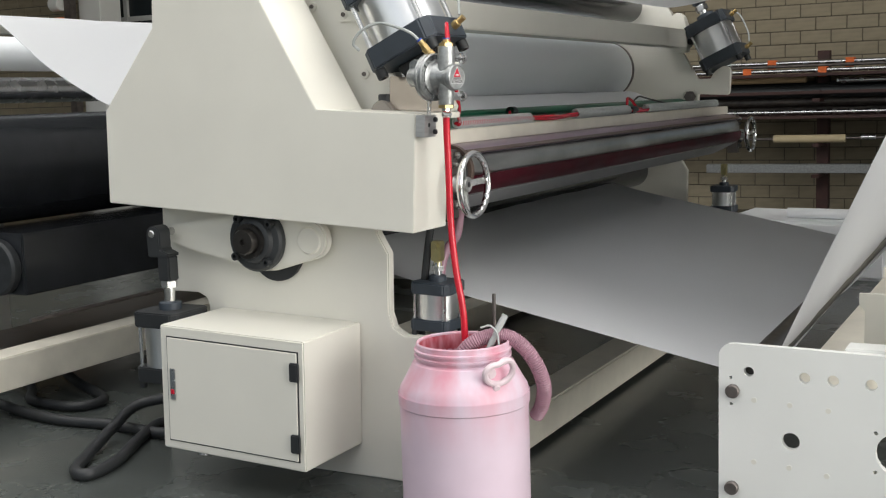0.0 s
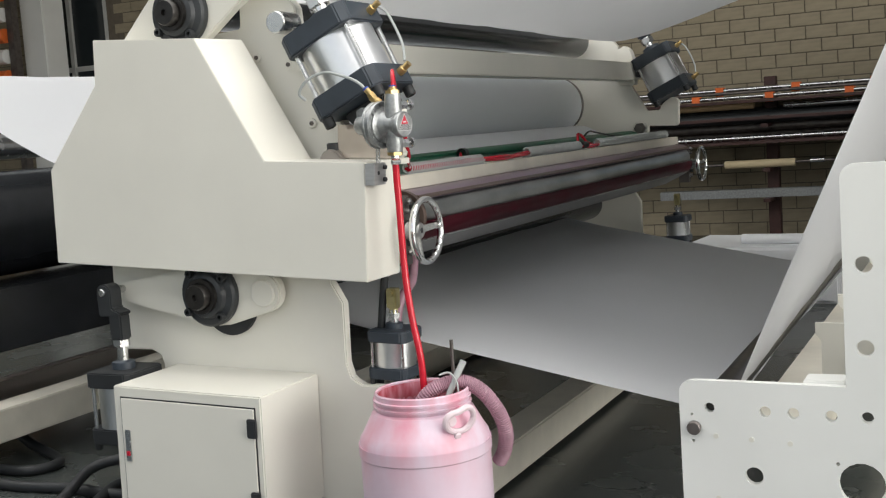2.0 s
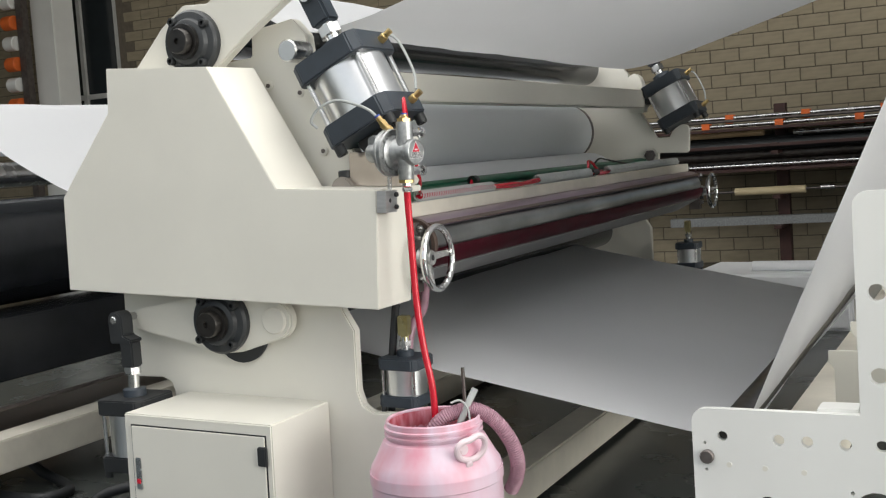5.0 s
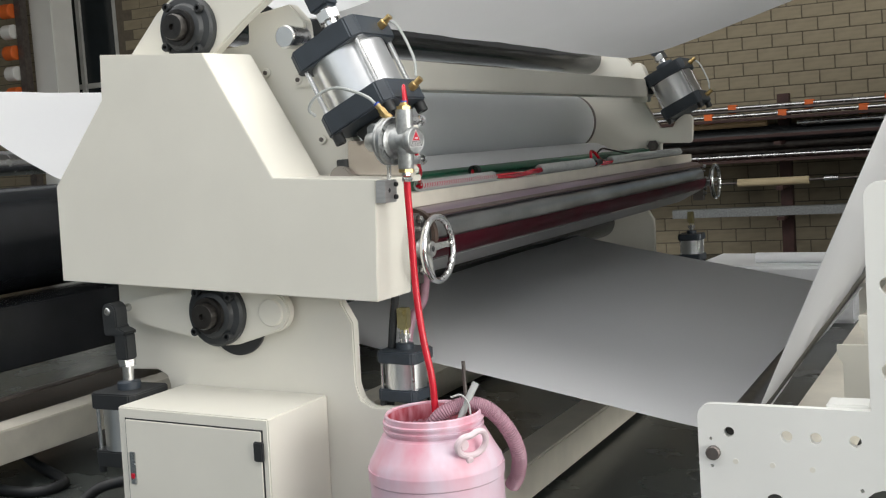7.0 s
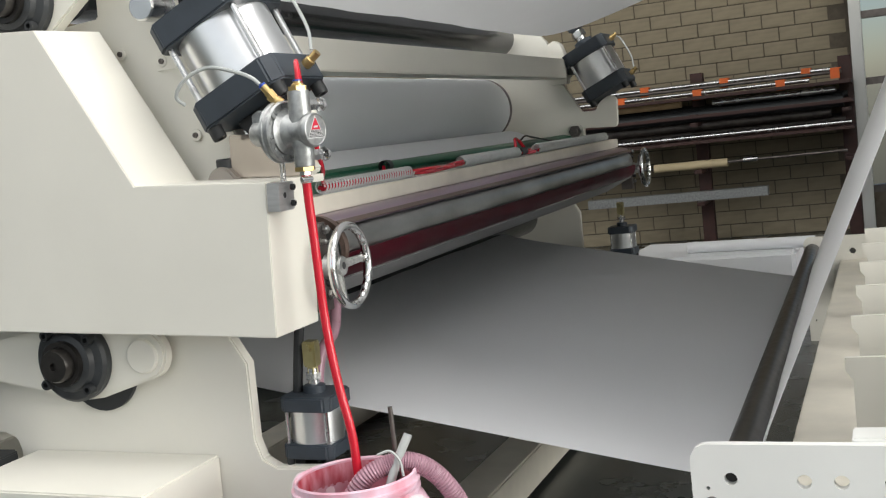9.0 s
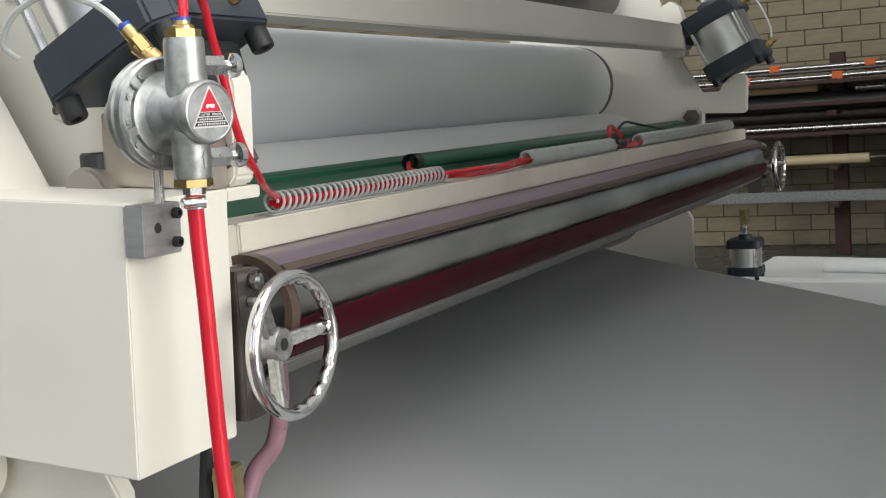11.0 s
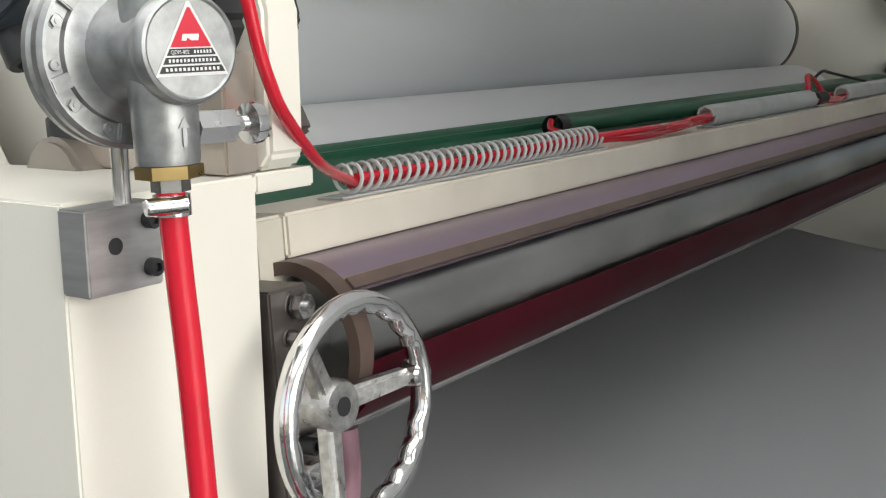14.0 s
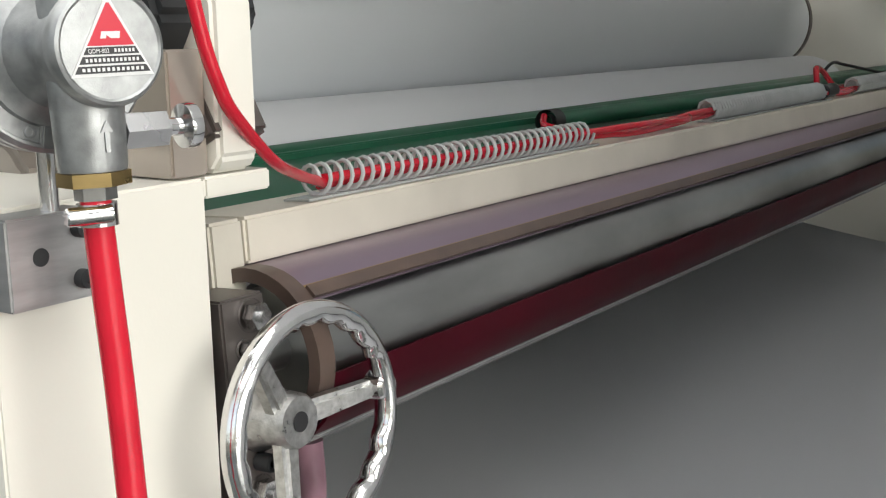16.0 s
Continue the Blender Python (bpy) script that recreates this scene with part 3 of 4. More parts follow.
# ---- paper webs ----
def build_webs():
    def web(curve, y0, y1, label, material=WEB):
        pts = [(p.x, p.z) for p in spline([(x, 0, z) for x, z in curve], 8)]
        bm = sheet(pts, y0, y1, 0.0012, 48)
        for v in bm.verts:
            x, y = v.co.x, v.co.y
            v.co.z += 0.0022 * math.sin(4.3 * y + 2.1 * x) + 0.0014 * math.sin(11.0 * y - 3.0 * x) + 0.0008 * math.sin(23.0 * y + 5.0 * x)
        ob = link("paper_web", bm, material)
        tagged(ob, label, "paper web")
        return ob
    web([(-0.95, 0.80), (-0.6, 0.70), (-0.24, 0.61), (0.3, 0.495), (0.78, 0.4015), (0.885, 0.3955)], 0.28, 3.02, "wide white paper web running under the roller")
    rise = web([(0.888, 0.394), (0.914, 0.408), (0.926, 0.45), (1.075, 0.785), (1.222, 1.11), (1.55, 1.83), (1.68, 2.115)], 0.28, 3.02, "white paper web rising from the guide roll")
    for v in rise.data.vertices:
        v.co.x -= 0.05 * (v.co.y - 0.28) / 2.74
    web([(-0.62, 1.78), (-0.5, 1.66), (-0.36, 1.60), (-0.19, 1.61), (0.04, 1.665), (0.6, 1.825), (1.68, 2.135)], 0.28, 3.45, "white paper web leaving over the top roll")
    web([(-2.21, 1.535), (-2.0, 1.515), (-1.9, 1.46), (-1.8, 1.387), (-1.713, 1.322), (-1.6, 1.257), (-1.5, 1.207), (-1.41, 1.165), (-1.1, 1.05), (-0.85, 0.95)], 0.3, 3.45, "white paper web entering the head from behind")


build_webs()


# ---- electrical cabinet ----
def build_cabinet():
    c = thing("electrical_cabinet", "small cream steel electrical cabinet with a hinged door", "cabinet", pose(-0.56, 0, 0.303, 0, 1.7, 0) @ pose(0.56, 0, -0.303))
    x0, x1, y0, y1, z0, z1 = -0.822, -0.296, -0.165, 0.139, 0.112, 0.494
    part("body", box((x0, y0, z0), (x1, y1, z1), 0.004), CREAM, c)
    d = part("door", box((x0 + 0.03, y0 - 0.006, z0 + 0.03), (x1 - 0.022, y0 - 0.001, z1 - 0.035), 0.0015), CREAM, c, "flush cream door")
    # black sheet behind the door paints the shade of its gap
    part("gap_shade", box((x0 + 0.026, y0 - 0.0015, z0 + 0.026), (x1 - 0.018, y0 + 0.002, z1 - 0.031), 0), BLACK, c, "black sheet for the shade in the door gap")
    for z in (0.195, 0.405):
        h = part("hinge", box((x1 - 0.042, y0 - 0.016, z - 0.027), (x1 - 0.013, y0 - 0.002, z + 0.027), 0.003), BLACK, c, "black hinge")
    lk = part("lock", box((x0 + 0.042, y0 - 0.012, 0.27), (x0 + 0.062, y0 - 0.0055, 0.365), 0.002), STEEL, c, "bright lock plate")
    part("lock_tab", box((x0 + 0.046, y0 - 0.015, 0.288), (x0 + 0.058, y0 - 0.011, 0.302), 0.001), REDGLOSS, lk, "red lock tab")
    part("gland", rod((x0 + 0.1, -0.1, 0.112), (x0 + 0.1, -0.1, 0.085), 0.018, 16), STEEL, c, "cable gland")
    return c


build_cabinet()


# ---- pneumatic cylinders ----
def build_cylinder(m, size, body, label, stroke=0.06, capmat=DARK):
    """Square-capped air cylinder; its rod points up in its own space, origin at the lower cap's foot."""
    cy = thing("pneumatic_cylinder", label, "air cylinder", m, "air cylinders")
    h, t = size / 2, size * 0.27
    c = h * 0.42
    oct8 = [(-h, -h + c * 0.5), (-h + c * 0.5, -h), (h - c * 0.5, -h), (h, -h + c * 0.5), (h, h - c * 0.5), (h - c * 0.5, h), (-h + c * 0.5, h), (-h, h - c * 0.5)]
    for z in (0, body + t):
        part("end_cap", plate(oct8, z, z + t, w=0.004, axis="z"), capmat, cy, "blue-black end cap")
    part("barrel", lathe([(0, t), (h * 0.94, t), (h * 0.94, t + body), (0, t + body)], (0, 0, 0), (0, 0, 1), 40), ALU, cy, "bare aluminium barrel")
    for sx in (-1, 1):
        for sy in (-1, 1):
            q = (sx * h * 0.78, sy * h * 0.78)
            part("tie_rod", rod((*q, t), (*q, t + body), size * 0.032, 10), STEEL, cy)
            bolt((*q, 0), (0, 0, -1), size * 0.07, size * 0.12, BLACK, cy, "nut")
    part("gland", lathe([(0, 0), (size * 0.2, 0), (size * 0.2, size * 0.12), (size * 0.15, size * 0.14), (0, size * 0.14)], (0, 0, body + 2 * t), (0, 0, 1), 24), DARK, cy)
    part("piston_rod", rod((0, 0, body + 2 * t), (0, 0, body + 2 * t + stroke + size * 0.2), size * 0.1, 20), CHROME, cy, "chromed piston rod")
    part("rod_nut", hexnut((0, 0, body + 2 * t + stroke), (0, 0, body + 2 * t + stroke + size * 0.12), size * 0.15), STEEL, cy)
    return cy


def fork(parent, z, size, material, length):
    part("rod_fork", box((-size * 0.16, -size * 0.16, z), (size * 0.16, size * 0.16, z + length), size * 0.04), material, parent, "rod-end fork")
    part("fork_pin", rod((0, -size * 0.24, z + length * 0.75), (0, size * 0.24, z + length * 0.75), size * 0.09, 16), STEEL, parent)


TILTED = pose(-0.0846, 0.20, 1.2796, 0, -25, 0) @ Matrix.Scale(1.057, 4)
big = build_cylinder(TILTED, 0.225, 0.13, "large slanted air cylinder with aluminium barrel", 0.05)
fork(big, 0.335, 0.2, DARK, 0.12)
for z in (0.03, 0.22):
    part("air_fitting", lathe([(0, 0), (0.012, 0), (0.012, 0.018), (0.009, 0.02), (0.009, 0.04), (0, 0.04)], (0.112, 0.03, z), (1, 0, 0.2), 12), BRASS, big, "brass air fitting")
part("air_line", tube([(0.14, 0.03, 0.225), (0.155, 0.04, 0.19), (0.155, 0.04, 0.10), (0.142, 0.03, 0.05)], 0.004, 8), CLEAR, big, "clear air line")
build_cyl_far = copy_thing(big, pose(-0.06, FAR - 0.03, 1.295, 0, -25, 0))
part("clevis", plate([(-0.045, -0.075), (0.02, -0.09), (0.055, -0.07), (0.07, -0.002), (-0.07, -0.002)], -0.03, 0.075, w=0.006), BLACK, big, "black foot bracket under the cylinder")
part("cap_arm", box((0.0, 0.0, -0.155), (0.03, 0.06, -0.07), 0.004), DARKSTEEL, big, "dark link below the cylinder")
low = build_cylinder(pose(-0.068, 0.22, 0.468, 0, 2, 0), 0.13, 0.075, "small upright air cylinder with aluminium barrel", 0.03)
part("rod_fork", box((-0.016, -0.016, 0.205), (0.016, 0.016, 0.265), 0.003), PASSIVATED, low, "yellow zinc rod fork")
part("fork_pin", rod((0.0, -0.024, 0.25), (0.0, 0.024, 0.25), 0.009, 16), PASSIVATED, low)
part("fork_tip", rod((0, 0, 0.185), (0, 0, 0.21), 0.014, 6), PASSIVATED, low)
far_low = copy_thing(low, pose(-0.068, FAR - 0.06, 0.475, 0, 0, 0))
back = build_cylinder(pose(-0.933, 0.02, 0.284, 0, 0, 0), 0.18, 0.13, "black-capped air cylinder behind the cabinet", 0.07, BLACK)
part("rod_fork", box((-0.024, -0.024, 0.318), (0.024, 0.024, 0.40), 0.005), BLACK, back, "black rod fork")
part("fork_lug", plate([(-0.058, 0.395), (0.02, 0.395), (0.03, 0.405), (-0.005, 0.42)] + arc(-0.032, 0.468, 0.028, 0, 180, 8), -0.028, 0.028, w=0.004), BLACK, back, "black fork eye")
part("fork_pin", rod((-0.034, -0.034, 0.47), (-0.034, 0.07, 0.47), 0.0125, 20, 0.003), STEEL, back)


# ---- diaphragm pump with its holder ----
def build_pump():
    p = thing("diaphragm_pump", "cast aluminium single diaphragm pump on a steel pin", "pump", pose(0.0894, 0.0258, 1.21, 0, 2, -12))
    # own space: x towards the label, z up
    part("outlet_pipe", lathe([(0, -0.074), (0.0205, -0.074), (0.0212, -0.07), (0.0222, -0.03), (0.0235, 0.03), (0.0228, 0.078), (0.022, 0.083), (0, 0.083)], (0, 0, 0), (0, 0, 1), 36), CAST, p, "cast pump body")
    part("neck", lathe([(0.0, -0.048), (0.046, -0.048), (0.038, -0.030), (0.029, -0.005), (0.0295, 0.012), (0.032, 0.02), (0.034, 0.026), (0, 0.03)], (0, 0, 0), (1, 0, 0), 36), CAST, p)
    part("label_boss", lathe([(0, 0.022), (0.034, 0.022), (0.0355, 0.025), (0.0355, 0.034), (0.034, 0.0372), (0.032, 0.0382), (0.0305, 0.0372), (0, 0.0372)], (0, 0, 0), (1, 0, 0), 40), CAST, p)
    disc = part("diaphragm_housing", lathe([(r, h - 0.011) for r, h in [(0, -0.075), (0.030, -0.075), (0.034, -0.068), (0.036, -0.058), (0.060, -0.054), (0.065, -0.05), (0.065, -0.043), (0.0625, -0.041), (0.0625, -0.037), (0.065, -0.035), (0.065, -0.028), (0.062, -0.025), (0.060, -0.025), (0.059, -0.029), (0.049, -0.029), (0.048, -0.024), (0.043, -0.022), (0.036, -0.016), (0, -0.014)]], (0, 0, 0), (1, 0, 0), 56), CAST, p, "round cast diaphragm housing")
    for k in range(12):
        a = math.tau * k / 12 + 0.13
        bolt((-0.040, 0.054 * math.cos(a), 0.054 * math.sin(a)), (1, 0, 0), 0.0038, 0.003, CAST, disc, "screw", socket=k % 2 == 0)
    for k in range(6):
        bm = box((-0.040, 0.047, -0.005), (-0.0345, 0.062, 0.005), 0.001)
        bm.transform(pose(0, 0, 0, 60 * k + 20, 0, 0))
        part("rib", bm, CAST, disc)
    part("back_lug", plate([(-0.125, -0.02), (-0.09, -0.02), (-0.09, 0.04), (-0.105, 0.05), (-0.125, 0.04)], -0.012, 0.004, w=0.002), CAST, p)
    part("back_boss", lathe([(0, -0.125), (0.024, -0.125), (0.027, -0.12), (0.027, -0.08), (0, -0.08)], (0, 0, 0), (1, 0, 0), 24), CAST, p)
    for z in (0.052, -0.052):
        v = part("valve", hexnut((0.0, 0.02, z), (0.0, 0.050, z), 0.0125), STEEL, p, "bright hexagon valve")
        part("valve_knob", lathe([(0.006, 0.049), (0.006, 0.062), (0.0145, 0.064), (0.015, 0.068), (0.0145, 0.072), (0.011, 0.073), (0, 0.073)], (0, 0, z), (0, 1, 0), 28), CHROME, v, "knurled knob")
        # black disc in place of the shaded valve hole
        part("valve_hole_shade", rod((0.0095, 0.033, z), (0.0103, 0.033, z), 0.003, 12), BLACK, v)
    part("top_nut", hexnut((0, 0, 0.083), (0, 0, 0.092), 0.0205), BRASS, p, "brass nut")
    part("top_collet", lathe([(0, 0.092), (0.013, 0.092), (0.013, 0.096), (0.009, 0.098), (0.009, 0.102), (0, 0.102)], (0, 0, 0), (0, 0, 1), 20), BRASS, p, "brass collet seat")
    part("collet_ring", lathe([(0.0062, 0.102), (0.0095, 0.102), (0.0095, 0.1055), (0.0062, 0.1055)], (0, 0, 0), (0, 0, 1), 20), BLUE, p, "blue collet ring")
    part("bottom_nut", hexnut((0, 0, -0.083), (0, 0, -0.0745), 0.0225), BRASS, p, "brass nut")
    part("union", hexnut((0, 0, -0.092), (0, 0, -0.083), 0.013), STEEL, p)
    cl = part("hose_clamp", lathe([(0.0095, -0.108), (0.0125, -0.108), (0.0125, -0.094), (0.0095, -0.094)], (0, 0, 0), (0, 0, 1), 24), CHROME, p, "worm-drive hose clamp")
    part("clamp_screw", rod((0.007, -0.024, -0.1), (0.012, 0.004, -0.1), 0.006, 14, 0.001), CHROME, cl)
    # label: white triangle, red top, dark bars with the text
    x = 0.0374
    tri = lambda y0, z0, z1, y1: [(-y0, z0), (y0, z0), (y1, z1), (-y1, z1)]
    lb = part("label", plate([(-0.0262, -0.0172), (0.0262, -0.0172), (0.001, 0.0285), (-0.001, 0.0285)], x, x + 0.0004, axis="x", w=0), LABEL, p, "triangular pump label")
    half = lambda z: 0.0242 * (0.0262 - z) / 0.0422
    part("red_field", plate(tri(half(0.0005), 0.0005, 0.0248, 0.0008), x + 0.0004, x + 0.0007, axis="x", w=0), REDGLOSS, lb, "red field")
    for z in (-0.0045, -0.0098, -0.0152):
        part("text_bar", plate(tri(half(z), z, z + 0.0042, half(z + 0.0042)), x + 0.0004, x + 0.0007, axis="x", w=0), INK, lb, "black text line")
        for k in range(7 if z > -0.005 else 0, 13):
            wd = half(z) * 0.84
            y = -wd + 2 * wd * (k + 0.25) / 13
            part("text_mark", plate([(y, z + 0.0011), (y + wd * 0.085, z + 0.0011), (y + wd * 0.085, z + 0.0031), (y, z + 0.0031)], x + 0.0007, x + 0.0009, axis="x", w=0), LABEL, lb)
    code = bpy.data.curves.new("code", "FONT")
    code.body, code.size = "QDM-802", 0.0036
    flat = new("code", code)
    me = bpy.data.meshes.new_from_object(flat.evaluated_get(bpy.context.evaluated_depsgraph_get()))
    bpy.data.objects.remove(flat)
    bm = bmesh.new()
    bm.from_mesh(me)
    for v in bm.verts:
        v.co = (x + 0.0008, -0.0148 + v.co.x * 0.88, -0.0037 + v.co.y)
    part("model_code", bm, LABEL, lb, "white model code")
    part("logo_shape", plate([(-0.0065, 0.0045), (-0.003, 0.0045), (-0.0026, 0.0065), (0.0005, 0.0045), (0.0055, 0.0045), (0.0063, 0.0085), (-0.0055, 0.0085)], x + 0.0007, x + 0.0009, axis="x", w=0), LABEL, lb, "white mark")
    part("arrow", plate([(-0.0015, -0.062), (0.0015, -0.062), (0.0015, -0.05), (0.004, -0.05), (0, -0.043), (-0.004, -0.05), (-0.0015, -0.05)], 0.0215, 0.0228, axis="x", w=0), CAST, p, "raised flow arrow")
    return p


build_pump()


def build_holder():
    h = thing("pump_holder", "sawn aluminium mounting block with black socket screws", "bracket", HT @ pose(0, 0, 0.269))
    part("block", box((-0.012, -0.006, 0.0), (0.017, 0.060, 0.060), 0.0015), RAWALU, h)
    for y, z, r in ((0.048, 0.048, 0.0065), (0.048, 0.014, 0.0065)):
        bolt((0.017, y, z), (1, 0, 0), r, 0.008, BLACK, h, "socket_screw")
    # the hole is a black disc on the face, its shade painted
    part("hole_shade", rod((0.0165, 0.018, 0.033), (0.0176, 0.018, 0.033), 0.006, 20), BLACK, h, "black disc for the shade in the block's hole")
    part("pin", rod((0.006, 0.036, 0.055), (0.006, 0.036, 0.12), 0.0062, 18), STEEL, h, "round steel pin")
    return h


build_holder()


def build_hoses():
    hose = link("suction_hose", tube([(0.086, 0.026, 1.12), (0.0845, 0.028, 1.06), (0.0855, 0.0285, 1.0), (0.087, 0.027, 0.93), (0.089, 0.025, 0.85), (0.095, 0.021, 0.77), (0.109, 0.015, 0.67), (0.127, 0.01, 0.58), (0.132, 0.008, 0.5), (0.134, 0.004, 0.36)], 0.0096, 16), REDHOSE)
    tagged(hose, "glossy red plastic hose from pump to drum", "hose")
    air = link("air_hose", tube([(0.094, 0.026, 1.30), (0.094, 0.028, 1.325), (0.086, 0.043, 1.349), (0.062, 0.09, 1.357), (0.041, 0.133, 1.34), (0.033, 0.155, 1.30), (0.031, 0.171, 1.262), (0.031, 0.182, 1.213), (0.031, 0.192, 1.184), (0.026, 0.21, 1.16), (-0.004, 0.279, 1.1185), (-0.05, 0.36, 1.097), (-0.088, 0.44, 1.08)], 0.0056, 12), REDHOSE)
    tagged(air, "thin red air hose looping from the pump into the spiral guard", "hose")
    clear = link("clear_hose", tube([(0.008, 0.021, 1.315), (-0.012, 0.022, 1.332), (-0.068, 0.05, 1.352), (-0.14, 0.065, 1.369), (-0.2, 0.066, 1.352), (-0.232, 0.07, 1.318), (-0.222, 0.085, 1.297)], 0.0042, 10), CLEAR)
    tagged(clear, "clear air hose with brass fitting beside the pump", "hose")
    br = thing("hose_fitting", "brass elbow fitting on the pump", "fitting")
    part("elbow", lathe([(0, 0), (0.012, 0), (0.012, 0.012), (0.0105, 0.014), (0.0105, 0.03), (0, 0.03)], (0.044, 0.036, 1.270), (-0.5, -0.2, 0.5), 12), BRASS, br)
    part("fitting_nut", hexnut((0.032, 0.031, 1.283), (0.022, 0.027, 1.298), 0.0115), BRASS, br)
    part("neck", rod((0.022, 0.027, 1.298), (0.013, 0.0235, 1.311), 0.0085, 14), BRASS, br)
    part("collet", rod((0.013, 0.0235, 1.311), (0.0105, 0.0225, 1.3145), 0.0085, 14), BLUE, br, "blue collet ring")
    dr = link("drain_hose", tube([(-0.035, 0.326, 0.855), (-0.036, 0.325, 0.80), (-0.045, 0.315, 0.735), (-0.07, 0.29, 0.69), (-0.075, 0.26, 0.6), (-0.055, 0.245, 0.45)], 0.0135, 14), SUCTION)
    tagged(dr, "pink braided drain hose behind the handwheel", "hose")
    bk = link("cable", tube([(-0.075, 0.21, 0.78), (-0.095, 0.215, 0.68), (-0.12, 0.22, 0.52), (-0.13, 0.23, 0.44)], 0.012, 10), BLACK)
    tagged(bk, "black cable beside the small air cylinder", "cable")


build_hoses()


# ---- drum ----
def build_drum():
    d = thing("plastic_drum", "open pink-stained white plastic drum with coating liquid", "drum", pose(0.14, -0.022, 0))
    R, rr = 0.178, 0.128
    out = [(r, h if h < 0.3 else 0.3 + (h - 0.3) * 0.92) for r, h in [(0, 0), (R - 0.02, 0), (R, 0.015), (R, 0.12), (R, 0.22), (R, 0.325), (R + 0.0035, 0.329), (R + 0.0035, 0.362), (R, 0.36), (R - 0.002, 0.378), (R - 0.012, 0.395), (rr + 0.01, 0.452), (rr, 0.458), (rr, 0.466), (rr + 0.006, 0.468), (rr + 0.006, 0.474), (rr, 0.476), (rr, 0.484), (rr + 0.006, 0.486), (rr + 0.006, 0.492), (rr, 0.494), (rr, 0.508), (rr - 0.003, 0.512), (rr - 0.007, 0.508), (rr - 0.008, 0.46), (R - 0.02, 0.385), (R - 0.008, 0.35), (R - 0.008, 0.02), (0, 0.02)]]
    part("shell", lathe(out, (0, 0, 0), (0, 0, 1), 64), DRUM, d, "pink-stained translucent plastic shell")
    part("stain", lathe([(rr - 0.0095, 0.488), (rr - 0.0095, 0.45), (rr - 0.005, 0.442)], (0, 0, 0), (0, 0, 1), 48), NECK, d, "red splashes inside the neck")
    part("liquid", lathe([(0, 0.34), (R - 0.012, 0.34)], (0, 0, 0), (0, 0, 1), 40), PINKIN, d, "pink liquid")
    # carrying ears
    for a in (-30, 150):
        m = pose(0, 0, 0, 0, 0, a)
        bm = bmesh.new()
        loop = []
        for k in range(29):
            a = math.tau * k / 28
            r = 0.034 * (1 - 0.32 * max(0.0, math.cos(a - 1.75)) ** 8)
            loop.append((0.170 + 0.3 * r * math.sin(a), 0.002 + 1.3 * r * math.cos(a), 0.449 + r * math.sin(a) * (1.0 + 0.12 * math.cos(a))))
        tube(loop, 0.0085, 10, smooth=False, bm=bm)
        rod((0.155, -0.012, 0.444), (0.158, -0.012, 0.444), 0.014, 16, 0.001, bm)
        rod((0.13, -0.005, 0.415), (0.168, -0.002, 0.402), 0.011, 12, 0.003, bm)
        rod((0.12, -0.01, 0.445), (0.158, -0.03, 0.44), 0.01, 10, 0, bm)
        bm.transform(pose(0, 0, -0.012) @ m)
        part("ear", bm, EAR, d, "moulded carrying ear")
    return d


build_drum()


def build_drum_hoses():
    bm = tube([(0.10, -0.02, 0.40), (0.15, -0.01, 0.474), (0.20, 0.015, 0.502), (0.245, 0.035, 0.502), (0.285, 0.06, 0.47), (0.316, 0.085, 0.41), (0.325, 0.105, 0.35), (0.305, 0.135, 0.29), (0.28, 0.15, 0.25)], lambda s: 0.0205 + 0.001 * math.sin(s * 520), 16, 40)
    tagged(link("return_hose", bm, SUCTION), "thick wire-wound pinkish hose over the drum's rim", "hose")
    tagged(link("stirring_stick", rod((0.195, 0.07, 0.36), (0.192, 0.075, 0.61), 0.0052, 12), DARKSTEEL), "thin brown stick standing in the drum", "stick")
    tagged(link("hose_end", tube([(0.205, -0.01, 0.45), (0.222, 0.01, 0.505), (0.246, 0.033, 0.562)], 0.0095, 14, hollow=0.75), CLEAR), "grey clear hose end sticking up from the drum", "hose")
    tie = tube([(0.19, -0.01, 0.53), (0.215, 0.0, 0.535), (0.235, 0.0, 0.515), (0.245, -0.01, 0.485)], 0.003, 6)
    tagged(link("cable_tie", tie, CLEAR), "pale tie binding the hoses together", "tie")


build_drum_hoses()


